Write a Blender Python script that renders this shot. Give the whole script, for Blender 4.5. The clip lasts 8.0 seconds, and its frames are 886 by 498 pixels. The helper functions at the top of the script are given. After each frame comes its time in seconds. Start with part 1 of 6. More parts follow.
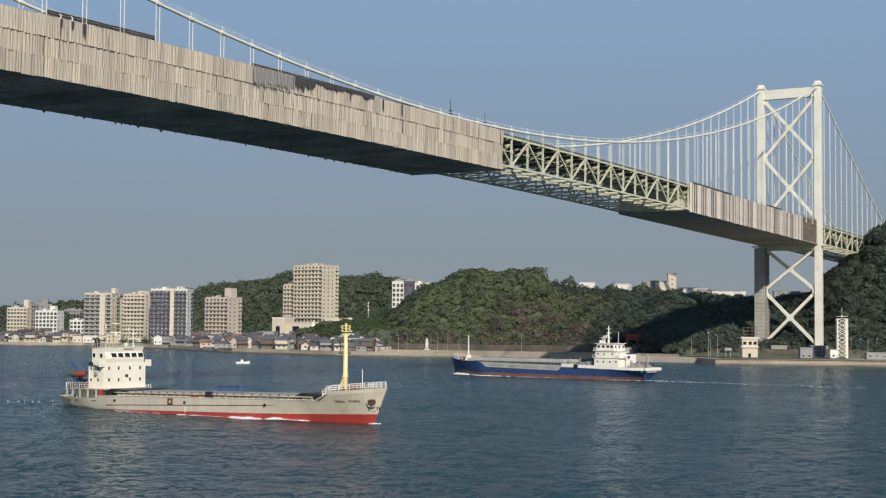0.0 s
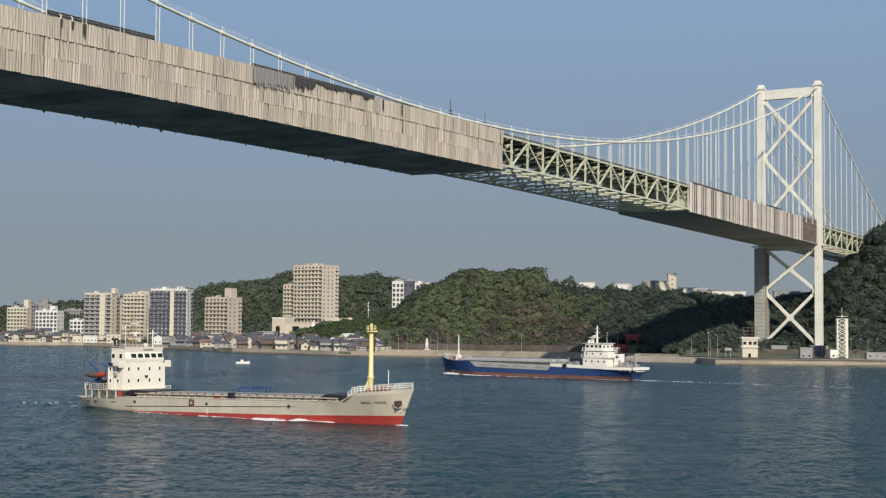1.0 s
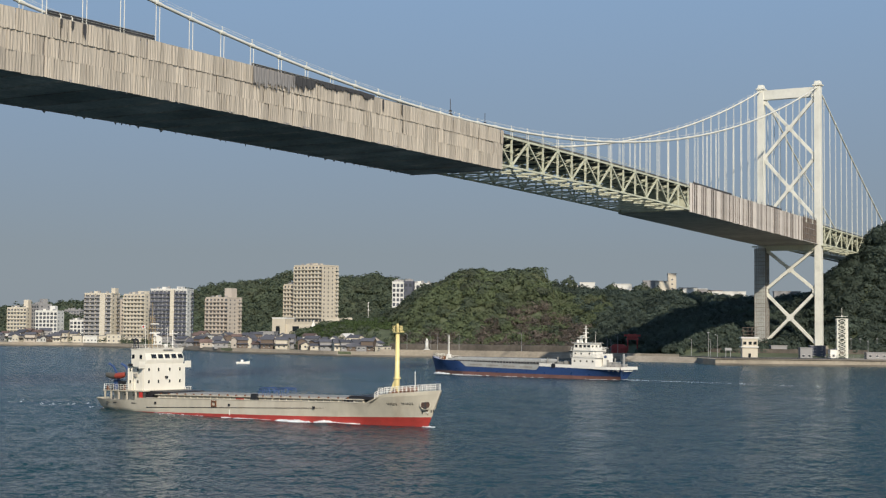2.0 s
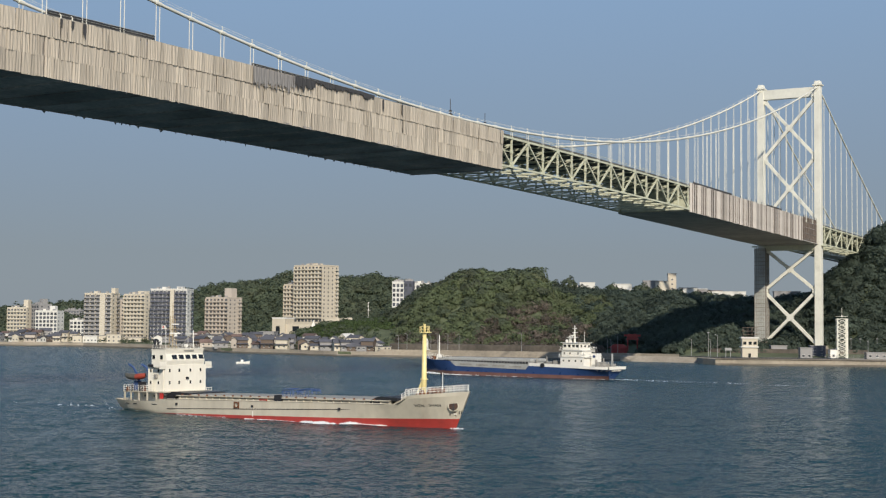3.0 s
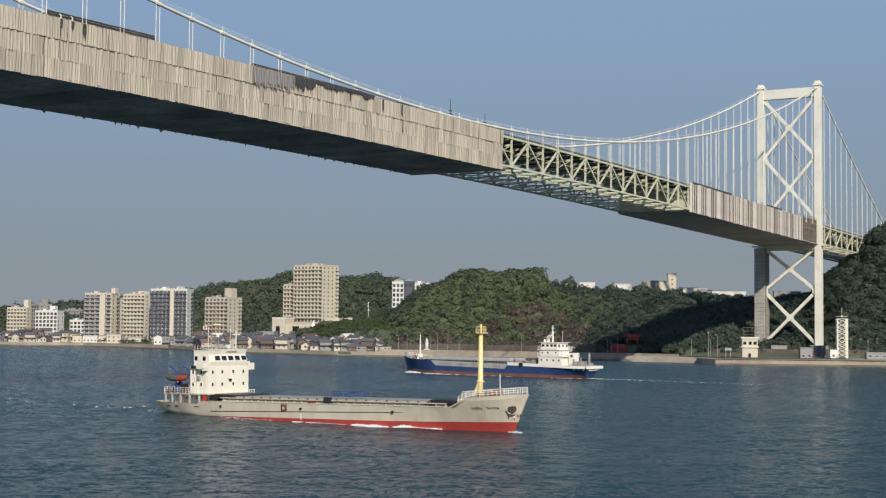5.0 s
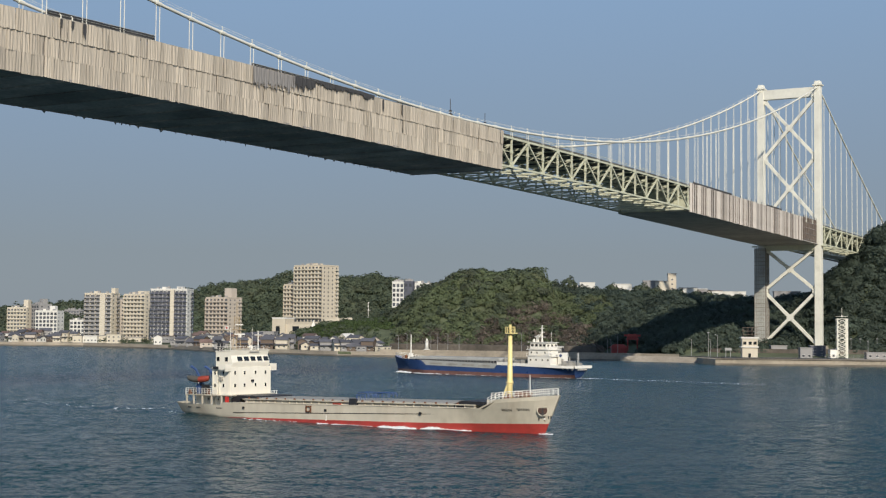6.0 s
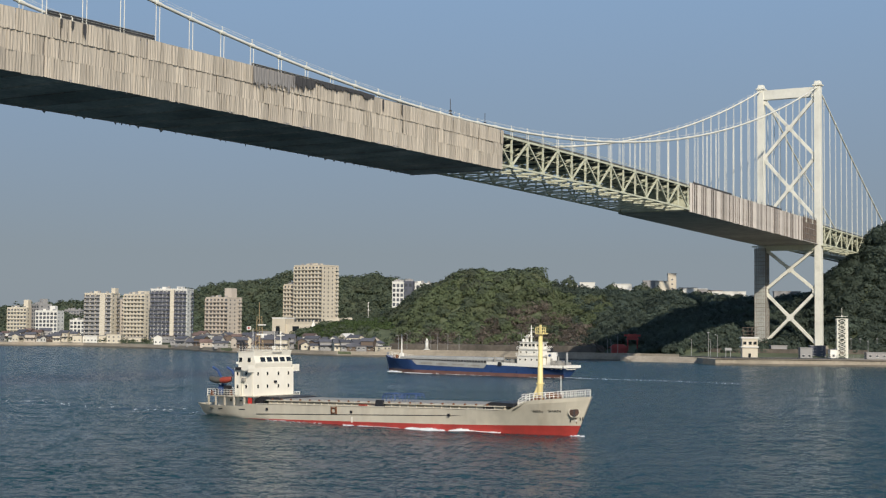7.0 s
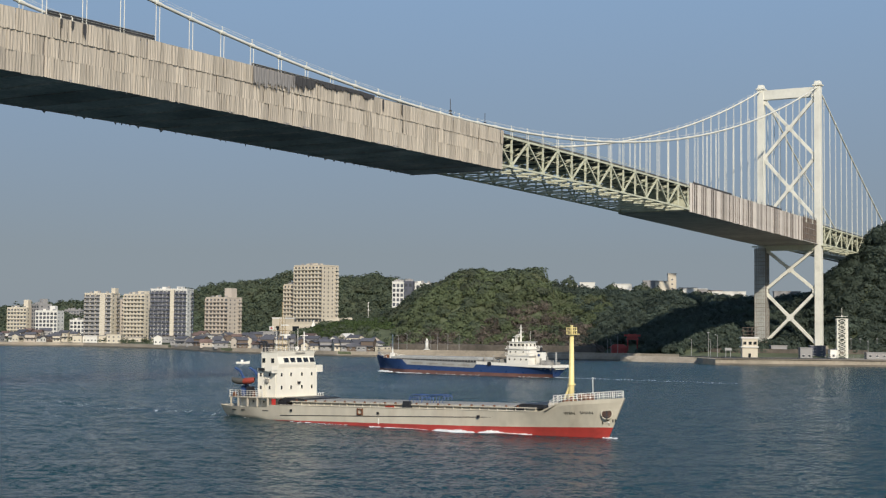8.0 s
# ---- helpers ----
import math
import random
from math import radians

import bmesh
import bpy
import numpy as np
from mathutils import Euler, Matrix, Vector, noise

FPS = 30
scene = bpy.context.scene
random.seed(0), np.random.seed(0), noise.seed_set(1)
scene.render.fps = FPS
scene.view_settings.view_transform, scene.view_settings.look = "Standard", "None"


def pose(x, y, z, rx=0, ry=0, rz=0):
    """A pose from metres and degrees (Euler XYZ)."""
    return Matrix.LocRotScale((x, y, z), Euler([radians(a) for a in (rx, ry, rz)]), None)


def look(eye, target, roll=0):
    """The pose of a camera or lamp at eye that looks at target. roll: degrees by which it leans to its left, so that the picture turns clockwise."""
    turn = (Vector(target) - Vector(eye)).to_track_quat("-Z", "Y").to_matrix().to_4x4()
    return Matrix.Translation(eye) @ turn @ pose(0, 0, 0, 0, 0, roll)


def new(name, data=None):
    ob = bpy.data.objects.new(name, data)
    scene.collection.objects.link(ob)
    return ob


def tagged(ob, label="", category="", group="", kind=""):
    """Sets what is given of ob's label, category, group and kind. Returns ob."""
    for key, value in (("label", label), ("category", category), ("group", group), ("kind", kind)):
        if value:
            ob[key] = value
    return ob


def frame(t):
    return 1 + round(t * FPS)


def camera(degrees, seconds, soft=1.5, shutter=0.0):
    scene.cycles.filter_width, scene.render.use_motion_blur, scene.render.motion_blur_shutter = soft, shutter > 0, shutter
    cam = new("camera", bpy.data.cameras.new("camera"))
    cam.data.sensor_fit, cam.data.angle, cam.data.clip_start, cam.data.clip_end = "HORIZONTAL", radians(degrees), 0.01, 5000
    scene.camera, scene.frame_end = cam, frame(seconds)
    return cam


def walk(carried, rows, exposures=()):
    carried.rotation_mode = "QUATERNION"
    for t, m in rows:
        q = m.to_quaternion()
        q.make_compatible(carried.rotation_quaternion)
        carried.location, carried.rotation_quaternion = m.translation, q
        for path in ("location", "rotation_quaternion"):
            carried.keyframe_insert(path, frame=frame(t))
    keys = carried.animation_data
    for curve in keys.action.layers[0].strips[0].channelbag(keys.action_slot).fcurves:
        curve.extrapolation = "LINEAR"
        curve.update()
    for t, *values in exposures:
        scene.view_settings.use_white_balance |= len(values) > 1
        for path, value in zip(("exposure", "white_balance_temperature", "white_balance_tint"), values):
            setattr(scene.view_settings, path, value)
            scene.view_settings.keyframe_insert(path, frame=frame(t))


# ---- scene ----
EYE = Vector((0.0, 0.0, 15.97))
PITCH, ROLL = 3.081, 0.517
cam = camera(34.32, 8.0, soft=1.25)
VIEW = pose(EYE.x, EYE.y, EYE.z, 90 + PITCH, 0, 0) @ pose(0, 0, 0, 0, 0, ROLL)
walk(cam, [(0.0, VIEW), (8.0, VIEW)])

# ---- sky and sun: a hazy summer morning, the sun behind the viewer ----
SUN_ELEVATION, SUN_AZIMUTH = 28.5, 167.0   # azimuth clockwise from +y
world = bpy.data.worlds.new("sky")
scene.world = world
world.use_nodes = True
wn = world.node_tree
sky = wn.nodes.new("ShaderNodeTexSky")
sky.sky_type = "NISHITA"
sky.sun_disc = False
sky.sun_elevation = radians(SUN_ELEVATION)
sky.sun_rotation = radians(SUN_AZIMUTH)
sky.air_density, sky.dust_density, sky.ozone_density = 1.0, 0.5, 2.2
wn.nodes["Background"].inputs["Strength"].default_value = 0.15
# a grey-blue haze that thickens evenly towards the horizon all round
way = wn.nodes.new("ShaderNodeTexCoord")
height = wn.nodes.new("ShaderNodeSeparateXYZ")
thick = wn.nodes.new("ShaderNodeMapRange")
thick.interpolation_type = "SMOOTHSTEP"
for key, value in (("From Min", 0.22), ("From Max", 0.6), ("To Min", 0.96), ("To Max", 0.0)):
    thick.inputs[key].default_value = value
haze = wn.nodes.new("ShaderNodeMix")
haze.data_type = "RGBA"
tint = wn.nodes.new("ShaderNodeMix")
tint.data_type = "RGBA"
tint.inputs["A"].default_value = (1.47, 1.76, 2.09, 1)
tint.inputs["B"].default_value = (1.58, 2.46, 3.75, 1)
rise = wn.nodes.new("ShaderNodeMapRange")
for key, value in (("From Min", 0.05), ("From Max", 0.26), ("To Min", 0.0), ("To Max", 1.0)):
    rise.inputs[key].default_value = value
wn.links.new(height.outputs["Z"], rise.inputs["Value"])
wn.links.new(rise.outputs["Result"], tint.inputs["Factor"])
wn.links.new(tint.outputs["Result"], haze.inputs["B"])
wn.links.new(way.outputs["Generated"], height.inputs["Vector"])
wn.links.new(height.outputs["Z"], thick.inputs["Value"])
wn.links.new(thick.outputs["Result"], haze.inputs["Factor"])
wn.links.new(sky.outputs["Color"], haze.inputs["A"])
wn.links.new(haze.outputs["Result"], wn.nodes["Background"].inputs["Color"])

sun = new("sun", bpy.data.lights.new("sun", "SUN"))
sun.data.energy, sun.data.angle, sun.data.color = 4.25, radians(0.6), (1.0, 0.92, 0.80)
az, el = radians(SUN_AZIMUTH), radians(SUN_ELEVATION)
to_sun = Vector((math.sin(az) * math.cos(el), math.cos(az) * math.cos(el), math.sin(el)))
sun.matrix_world = look(to_sun * 400, (0, 0, 0))
scene.view_settings.exposure = 0.0


# ---- materials ----
def material(name, colour, rough=0.6, metal=0.0, spread=0.15, coarse=0.2, fine=3.0, bump=0.0, bump_scale=8.0,
             dirt=None, dirt_amount=0.0, per_object=0.0, stretch=(1, 1, 1), per_island=0.0, specular=0.5):
    """A painted, cloth or mineral surface: two scales of tone, optional stains, relief and tone from piece to piece."""
    m = bpy.data.materials.new(name)
    m.use_nodes = True
    t = m.node_tree
    add, link = t.nodes.new, t.links.new
    bsdf = t.nodes["Principled BSDF"]
    bsdf.inputs["Roughness"].default_value = rough
    bsdf.inputs["Metallic"].default_value = metal
    bsdf.inputs["Specular IOR Level"].default_value = specular
    coord, mapping = add("ShaderNodeTexCoord"), add("ShaderNodeMapping")
    mapping.inputs["Scale"].default_value = stretch
    link(coord.outputs["Object"], mapping.inputs["Vector"])

    def grain(scale, detail=4.0):
        n = add("ShaderNodeTexNoise")
        n.inputs["Scale"].default_value, n.inputs["Detail"].default_value = scale, detail
        link(mapping.outputs["Vector"], n.inputs["Vector"])
        return n.outputs["Fac"]

    def remap(socket, lo, hi, a, b):
        r = add("ShaderNodeMapRange")
        for key, v in (("From Min", lo), ("From Max", hi), ("To Min", a), ("To Max", b)):
            r.inputs[key].default_value = v
        link(socket, r.inputs["Value"])
        return r.outputs["Result"]

    def times(a, b):
        n = add("ShaderNodeMath")
        n.operation = "MULTIPLY"
        link(a, n.inputs[0]), link(b, n.inputs[1])
        return n.outputs[0]

    tone = times(remap(grain(coarse), 0.3, 0.7, 1 - spread, 1 + spread),
                 remap(grain(fine), 0.3, 0.7, 1 - spread * 0.6, 1 + spread * 0.6))
    if per_object:
        tone = times(tone, remap(add("ShaderNodeObjectInfo").outputs["Random"], 0, 1, 1 - per_object, 1 + per_object))
    if per_island:
        tone = times(tone, remap(add("ShaderNodeNewGeometry").outputs["Random Per Island"], 0, 1, 1 - per_island, 1 + per_island))
    base = add("ShaderNodeRGB")
    base.outputs[0].default_value = (*colour, 1)
    out = base.outputs[0]
    if dirt:
        mix = add("ShaderNodeMix")
        mix.data_type = "RGBA"
        mix.inputs["B"].default_value = (*dirt, 1)
        link(out, mix.inputs["A"])
        link(remap(grain(coarse * 2.3, 7.0), 0.5, 0.75, 0.0, dirt_amount), mix.inputs["Factor"])
        out = mix.outputs["Result"]
    vec = add("ShaderNodeVectorMath")
    vec.operation = "SCALE"
    link(out, vec.inputs[0]), link(tone, vec.inputs["Scale"])
    link(vec.outputs[0], bsdf.inputs["Base Color"])
    link(remap(grain(fine * 0.7), 0.3, 0.7, max(rough - 0.1, 0.05), min(rough + 0.1, 1)), bsdf.inputs["Roughness"])
    if bump:
        b = add("ShaderNodeBump")
        b.inputs["Strength"].default_value, b.inputs["Distance"].default_value = 0.8, bump
        link(grain(bump_scale, 5.0), b.inputs["Height"])
        link(b.outputs["Normal"], bsdf.inputs["Normal"])
    return m


WHITE_STEEL = material("ivory_bridge_paint", (0.72, 0.70, 0.60), 0.5, spread=0.06, coarse=0.08, fine=0.9, dirt=(0.42, 0.40, 0.34), dirt_amount=0.35)
TRUSS_STEEL = material("pale_green_grey_paint", (0.56, 0.56, 0.41), 0.55, spread=0.1, coarse=0.15, fine=1.2, dirt=(0.33, 0.32, 0.26), dirt_amount=0.5)
CABLE_PAINT = material("cable_paint", (0.72, 0.70, 0.60), 0.5, spread=0.06)
CLOTH = material("weathered_canvas", (0.475, 0.415, 0.330), 0.9, spread=0.19, coarse=0.5, fine=4.5, bump=0.12, bump_scale=3.2,
                 dirt=(0.30, 0.25, 0.19), dirt_amount=0.55, per_object=0.17, stretch=(1, 1, 0.10))
DARK_CLOTH = material("grey_netting", (0.055, 0.054, 0.055), 0.95, spread=0.25, coarse=0.3, fine=2.0, stretch=(1, 1, 0.3))
SCAFFOLD_DARK = material("scaffold_underside", (0.36, 0.33, 0.31), 0.9, spread=0.35, coarse=0.08, fine=1.0, per_object=0.2)
GREY_SHEET = material("ribbed_grey_sheeting", (0.41, 0.375, 0.335), 0.8, spread=0.2, coarse=0.2, fine=1.5, stretch=(1, 1, 0.2), per_object=0.3,
                      dirt=(0.22, 0.2, 0.17), dirt_amount=0.5)
TORN_CLOTH = material("grey_torn_cloth", (0.25, 0.235, 0.22), 0.95, spread=0.2, coarse=0.3, fine=3.0, bump=0.1, bump_scale=3.0, stretch=(1, 1, 0.12))
BROWN_NET = material("brown_scaffold_net", (0.16, 0.125, 0.10), 0.95, spread=0.3, coarse=0.4, fine=3.0)
PALE_FLOOR = material("pale_scaffold_floor", (0.36, 0.34, 0.31), 0.9, spread=0.2, per_object=0.12)
LEG_SHEET = material("tower_scaffold_sheet", (0.36, 0.36, 0.32), 0.85, spread=0.18, coarse=0.15, fine=2.0, per_object=0.25)
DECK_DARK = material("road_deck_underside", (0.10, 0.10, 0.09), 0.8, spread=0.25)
CONCRETE = material("sea_concrete", (0.33, 0.285, 0.22), 0.9, spread=0.18, coarse=0.05, fine=0.8, dirt=(0.20, 0.18, 0.14), dirt_amount=0.7)
WET_CONCRETE = material("tide_stained_concrete", (0.15, 0.13, 0.10), 0.8, spread=0.3, coarse=0.1, fine=1.0)
WALL_STONE = material("dark_retaining_stone", (0.10, 0.085, 0.068), 0.95, spread=0.35, coarse=0.07, fine=0.6)
EARTH = material("wooded_earth", (0.085, 0.10, 0.052), 1.0, spread=0.35, coarse=0.02, fine=0.2)
ASPHALT = material("asphalt", (0.06, 0.06, 0.06), 0.9)


# ---- mesh helpers ----
class Shape:
    """Collects verts and faces, then becomes one mesh."""

    def __init__(self):
        self.v, self.f = [], []

    def add(self, verts, faces):
        n = len(self.v)
        self.v += [tuple(p) for p in verts]
        self.f += [tuple(n + i for i in face) for face in faces]
        return self

    def box(self, x0, y0, z0, x1, y1, z1, taper=0.0):
        k = taper
        v = [(x0, y0, z0), (x1, y0, z0), (x1, y1, z0), (x0, y1, z0),
             (x0 + k, y0 + k, z1), (x1 - k, y0 + k, z1), (x1 - k, y1 - k, z1), (x0 + k, y1 - k, z1)]
        return self.add(v, [(0, 3, 2, 1), (4, 5, 6, 7), (0, 1, 5, 4), (1, 2, 6, 5), (2, 3, 7, 6), (3, 0, 4, 7)])

    def beam(self, a, b, w, h=None, up=(0, 0, 1)):
        """A straight bar of section w x h from a to b."""
        a, b, h = Vector(a), Vector(b), h or w
        d = (b - a).normalized()
        side = d.cross(Vector(up))
        side = side.normalized() if side.length > 1e-4 else Vector((1, 0, 0))
        top = side.cross(d).normalized()
        s, t = side * w / 2, top * h / 2
        v = [a - s - t, a + s - t, a + s + t, a - s + t, b - s - t, b + s - t, b + s + t, b - s + t]
        return self.add(v, [(0, 3, 2, 1), (4, 5, 6, 7), (0, 1, 5, 4), (1, 2, 6, 5), (2, 3, 7, 6), (3, 0, 4, 7)])

    def tube(self, pts, radius, n=8):
        """A round bar along pts; radius a number or one for each point."""
        pts = [Vector(p) for p in pts]
        rad = radius if isinstance(radius, (list, tuple)) else [radius] * len(pts)
        base, v = len(self.v), []
        for i, p in enumerate(pts):
            d = (pts[min(i + 1, len(pts) - 1)] - pts[max(i - 1, 0)]).normalized()
            ref = Vector((0, 0, 1)) if abs(d.z) < 0.9 else Vector((1, 0, 0))
            s = d.cross(ref).normalized()
            t = s.cross(d)
            v += [p + (s * math.cos(2 * math.pi * k / n) + t * math.sin(2 * math.pi * k / n)) * rad[i] for k in range(n)]
        f = []
        for i in range(len(pts) - 1):
            for k in range(n):
                a, b = i * n + k, i * n + (k + 1) % n
                f.append((a, b, b + n, a + n))
        f += [tuple(range(n - 1, -1, -1)), tuple(range((len(pts) - 1) * n, len(pts) * n))]
        return self.add(v, f)

    def prism(self, outline, axis, lo, hi):
        """An outline of 2D points pushed along axis 'x', 'y' or 'z' from lo to hi."""
        place = {"x": lambda p, c: (c, p[0], p[1]), "y": lambda p, c: (p[0], c, p[1]), "z": lambda p, c: (p[0], p[1], c)}[axis]
        n = len(outline)
        v = [place(p, lo) for p in outline] + [place(p, hi) for p in outline]
        f = [tuple(range(n))[::-1], tuple(range(n, 2 * n))] + [(i, (i + 1) % n, (i + 1) % n + n, i + n) for i in range(n)]
        return self.add(v, f)

    def grid(self, rows):
        """A sheet through rows of points."""
        m = len(rows[0])
        v = [p for r in rows for p in r]
        f = [(i * m + j, i * m + j + 1, (i + 1) * m + j + 1, (i + 1) * m + j) for i in range(len(rows) - 1) for j in range(m - 1)]
        return self.add(v, f)

    def mesh(self, name, mat, smooth=False):
        me = bpy.data.meshes.new(name)
        me.from_pydata(self.v, [], self.f)
        me.update()
        bm = bmesh.new()
        bm.from_mesh(me)
        bmesh.ops.recalc_face_normals(bm, faces=bm.faces)
        bm.to_mesh(me)
        bm.free()
        if smooth:
            me.polygons.foreach_set("use_smooth", [True] * len(me.polygons))
        if mat:
            me.materials.append(mat)
        return me


def part(name, shape, mat, parent=None, label="", smooth=False, bevel=0.0):
    """One mesh object, under a thing or a part where parent is given."""
    ob = new(name, shape if isinstance(shape, bpy.types.Mesh) else shape.mesh(name, mat, smooth))
    ob.parent = parent
    if label:
        tagged(ob, label)
    if bevel:
        mod = ob.modifiers.new("bevel", "BEVEL")
        mod.width, mod.segments = bevel, 2
    return ob


def thing(name, m, label, category, group="", kind=""):
    ob = new(name)
    ob.matrix_world = m
    return tagged(ob, label, category, group, kind)


def lerp_table(table, x):
    """Height from a short table of (x, value)."""
    return float(np.interp(x, [p[0] for p in table], [p[1] for p in table]))


def smooth_step(a, b, x):
    k = min(max((x - a) / (b - a), 0.0), 1.0)
    return k * k * (3 - 2 * k)


# ---- sea and land ----
SHORE = [(-2500, 1500), (-900, 1250), (-300, 988), (-246, 985), (-172, 910), (-123, 818), (-87, 786), (-53, 748), (-31, 742), (5, 736), (100, 692),
         (122, 668), (128, 650), (193, 648), (260, 630), (400, 600), (900, 500), (2500, 300)]
RIDGE = [(-400, 3), (-100, 5), (-93, 9), (-70, 16), (-51, 17.5), (-28, 21), (-13, 33), (2, 39), (11, 44), (22, 46), (32, 44), (45, 46), (56, 46), (60, 37),
         (72, 34), (132, 34), (159, 31), (183, 30), (206, 31), (260, 34), (600, 40)]
HEADLAND = [(186, 0), (198, 24), (204, 34), (210, 42), (223, 52), (229, 60), (235, 67), (244, 72), (280, 84), (400, 90), (900, 60)]
BACK_HILLS = [(-2500, 30), (-900, 30), (-560, 18), (-440, 22), (-330, 32), (-240, 43), (-215, 48), (-168, 54), (-150, 60), (-101, 56), (-66, 58), (-52, 55),
              (-30, 50), (5, 40), (40, 8), (900, 8)]


def ground(x, y):
    """Height of the land."""
    inland = y - lerp_table(SHORE, x)
    if inland < 0:
        return -3.0
    base = 2.4 + 2.0 * smooth_step(30, 200, inland)
    hill = (lerp_table(RIDGE, x) - base) * smooth_step(24, 24 + max(60.0, 845 - lerp_table(SHORE, x) - 24), inland)
    head = lerp_table(HEADLAND, x * 780 / max(y, 780)) * smooth_step(680, 775, y) if x > 186 else 0.0
    if x > -40:
        fall = 1 - smooth_step(930, 1120, y)
        hill, head = hill * fall, head * fall
    back = (lerp_table(BACK_HILLS, x * 1420 / max(y, 1200)) - base) * smooth_step(1180, 1420, y)
    rough = noise.noise(Vector((x * 0.02, y * 0.02, 0))) * 2.0 * smooth_step(40, 90, inland)
    return max(base + hill, head, base + back) + rough


def land():
    xs = list(np.arange(-420, 420, 6.0))
    xs = [-2500, -1800, -1300, -1000, -800, -650, -540, -470] + xs + [440, 500, 600, 800, 1200, 1800, 2500]
    ins = [-6, -0.2, 0.0, 8, 16, 24, 30, 36, 42, 50, 58, 66, 76, 88, 100, 115, 130, 150, 175, 200, 230, 270, 320, 370, 420, 470, 520, 580, 640, 700, 800, 1000, 1400, 2200, 3500]
    s = Shape()
    s.grid([[(x, lerp_table(SHORE, x) + d, ground(x, lerp_table(SHORE, x) + d)) for x in xs] for d in ins])
    tagged(part("ground", s, EARTH, smooth=True), "grassy and earthen shore rising into wooded hills", "ground", kind="structure")


# size, detail, stretch, turn and steepness of the waves
WAVES = ((0.10, 2.0, (1, 1.7, 1), 18, 0.5), (0.45, 3.0, (1, 1.6, 1), -14, 1.4), (1.7, 3.0, (1, 1.5, 1), 27, 2.5), (4.5, 3.0, (1, 1.3, 1), -35, 1.8))


SEA_WATER = bpy.data.materials.new("sea_water")


def sea():
    m = SEA_WATER
    m.use_nodes = True
    t = m.node_tree
    add, link = t.nodes.new, t.links.new
    bsdf = t.nodes["Principled BSDF"]
    bsdf.inputs["Base Color"].default_value = (0.008, 0.040, 0.050, 1)
    bsdf.inputs["Roughness"].default_value = 0.2
    bsdf.inputs["IOR"].default_value = 1.333
    coord = add("ShaderNodeTexCoord")

    def vector(op, a, b=None, scale=None):
        n = add("ShaderNodeVectorMath")
        n.operation = op
        link(a, n.inputs[0])
        if isinstance(b, tuple):
            n.inputs[1].default_value = b
        elif b:
            link(b, n.inputs[1])
        if isinstance(scale, float):
            n.inputs["Scale"].default_value = scale
        elif scale:
            link(scale, n.inputs["Scale"])
        return n.outputs[0]

    def slopes(scale, detail, stretch, turn, steep):
        """Random wave slopes at one size of wave."""
        mp, n = add("ShaderNodeMapping"), add("ShaderNodeTexNoise")
        mp.inputs["Scale"].default_value, mp.inputs["Rotation"].default_value = stretch, (0, 0, radians(turn))
        n.inputs["Scale"].default_value, n.inputs["Detail"].default_value = scale, detail
        link(coord.outputs["Object"], mp.inputs["Vector"]), link(mp.outputs["Vector"], n.inputs["Vector"])
        return vector("SCALE", vector("SUBTRACT", n.outputs["Color"], (0.5, 0.5, 0.5)), scale=steep)

    total = None
    for wave in WAVES:
        v = slopes(*wave)
        total = vector("ADD", total, v) if total else v
    # calmer and rougher patches where the current runs
    patch = add("ShaderNodeTexNoise")
    patch.inputs["Scale"].default_value, patch.inputs["Detail"].default_value = 0.022, 3.0
    link(coord.outputs["Object"], patch.inputs["Vector"])
    level = add("ShaderNodeMapRange")
    for key, value in (("From Min", 0.35), ("From Max", 0.65), ("To Min", 1.0), ("To Max", 1.7)):
        level.inputs[key].default_value = value
    link(patch.outputs["Fac"], level.inputs["Value"])
    total = vector("SCALE", total, scale=level.outputs["Result"])
    east, race = add("ShaderNodeSeparateXYZ"), add("ShaderNodeMapRange")
    for key, value in (("From Min", -90.0), ("From Max", 120.0), ("To Min", 1.45), ("To Max", 0.85)):
        race.inputs[key].default_value = value
    link(coord.outputs["Object"], east.inputs["Vector"]), link(east.outputs["X"], race.inputs["Value"])
    total = vector("SCALE", total, scale=race.outputs["Result"])
    flat = vector("MULTIPLY", total, (1.0, 1.0, 0.0))
    link(vector("NORMALIZE", vector("ADD", flat, add("ShaderNodeNewGeometry").outputs["Normal"])), bsdf.inputs["Normal"])
    s = Shape()
    s.grid([[(x, y, 0.0) for x in (-6000, -1000, 0, 1000, 6000)] for y in (-3000, -200, 400, 1000, 9000)])
    return tagged(part("water", s, m), "dark blue-green choppy strait water", "sea", kind="structure")


land()
SEA = sea()


# ---- suspension bridge ----
# Its own space: x across from the near truss (0) to the far one (WIDE), y back along the deck from the far tower, z up from the sea.
WIDE, HALF, PANEL, DEEP = 29.0, 356.0, 712 / 68, 8.72
BRIDGE_AT = Matrix(((-0.85985, -0.51055, 0, 186.14), (0.51055, -0.85985, 0, 709.72), (0, 0, 1, 0), (0, 0, 0, 1)))


def deck_z(s):
    """Underside of the truss."""
    u = abs(s - HALF)
    return 64.11 - 5.544e-5 * u * u if u < 178 else 62.353 - 0.01974 * (u - 178)


def cable_z(s):
    if s >= 0:
        return 74.75 + (137.05 - 74.75) * ((s - HALF) / HALF) ** 2
    return 137.05 + s * 0.487 + 0.00022 * s * s


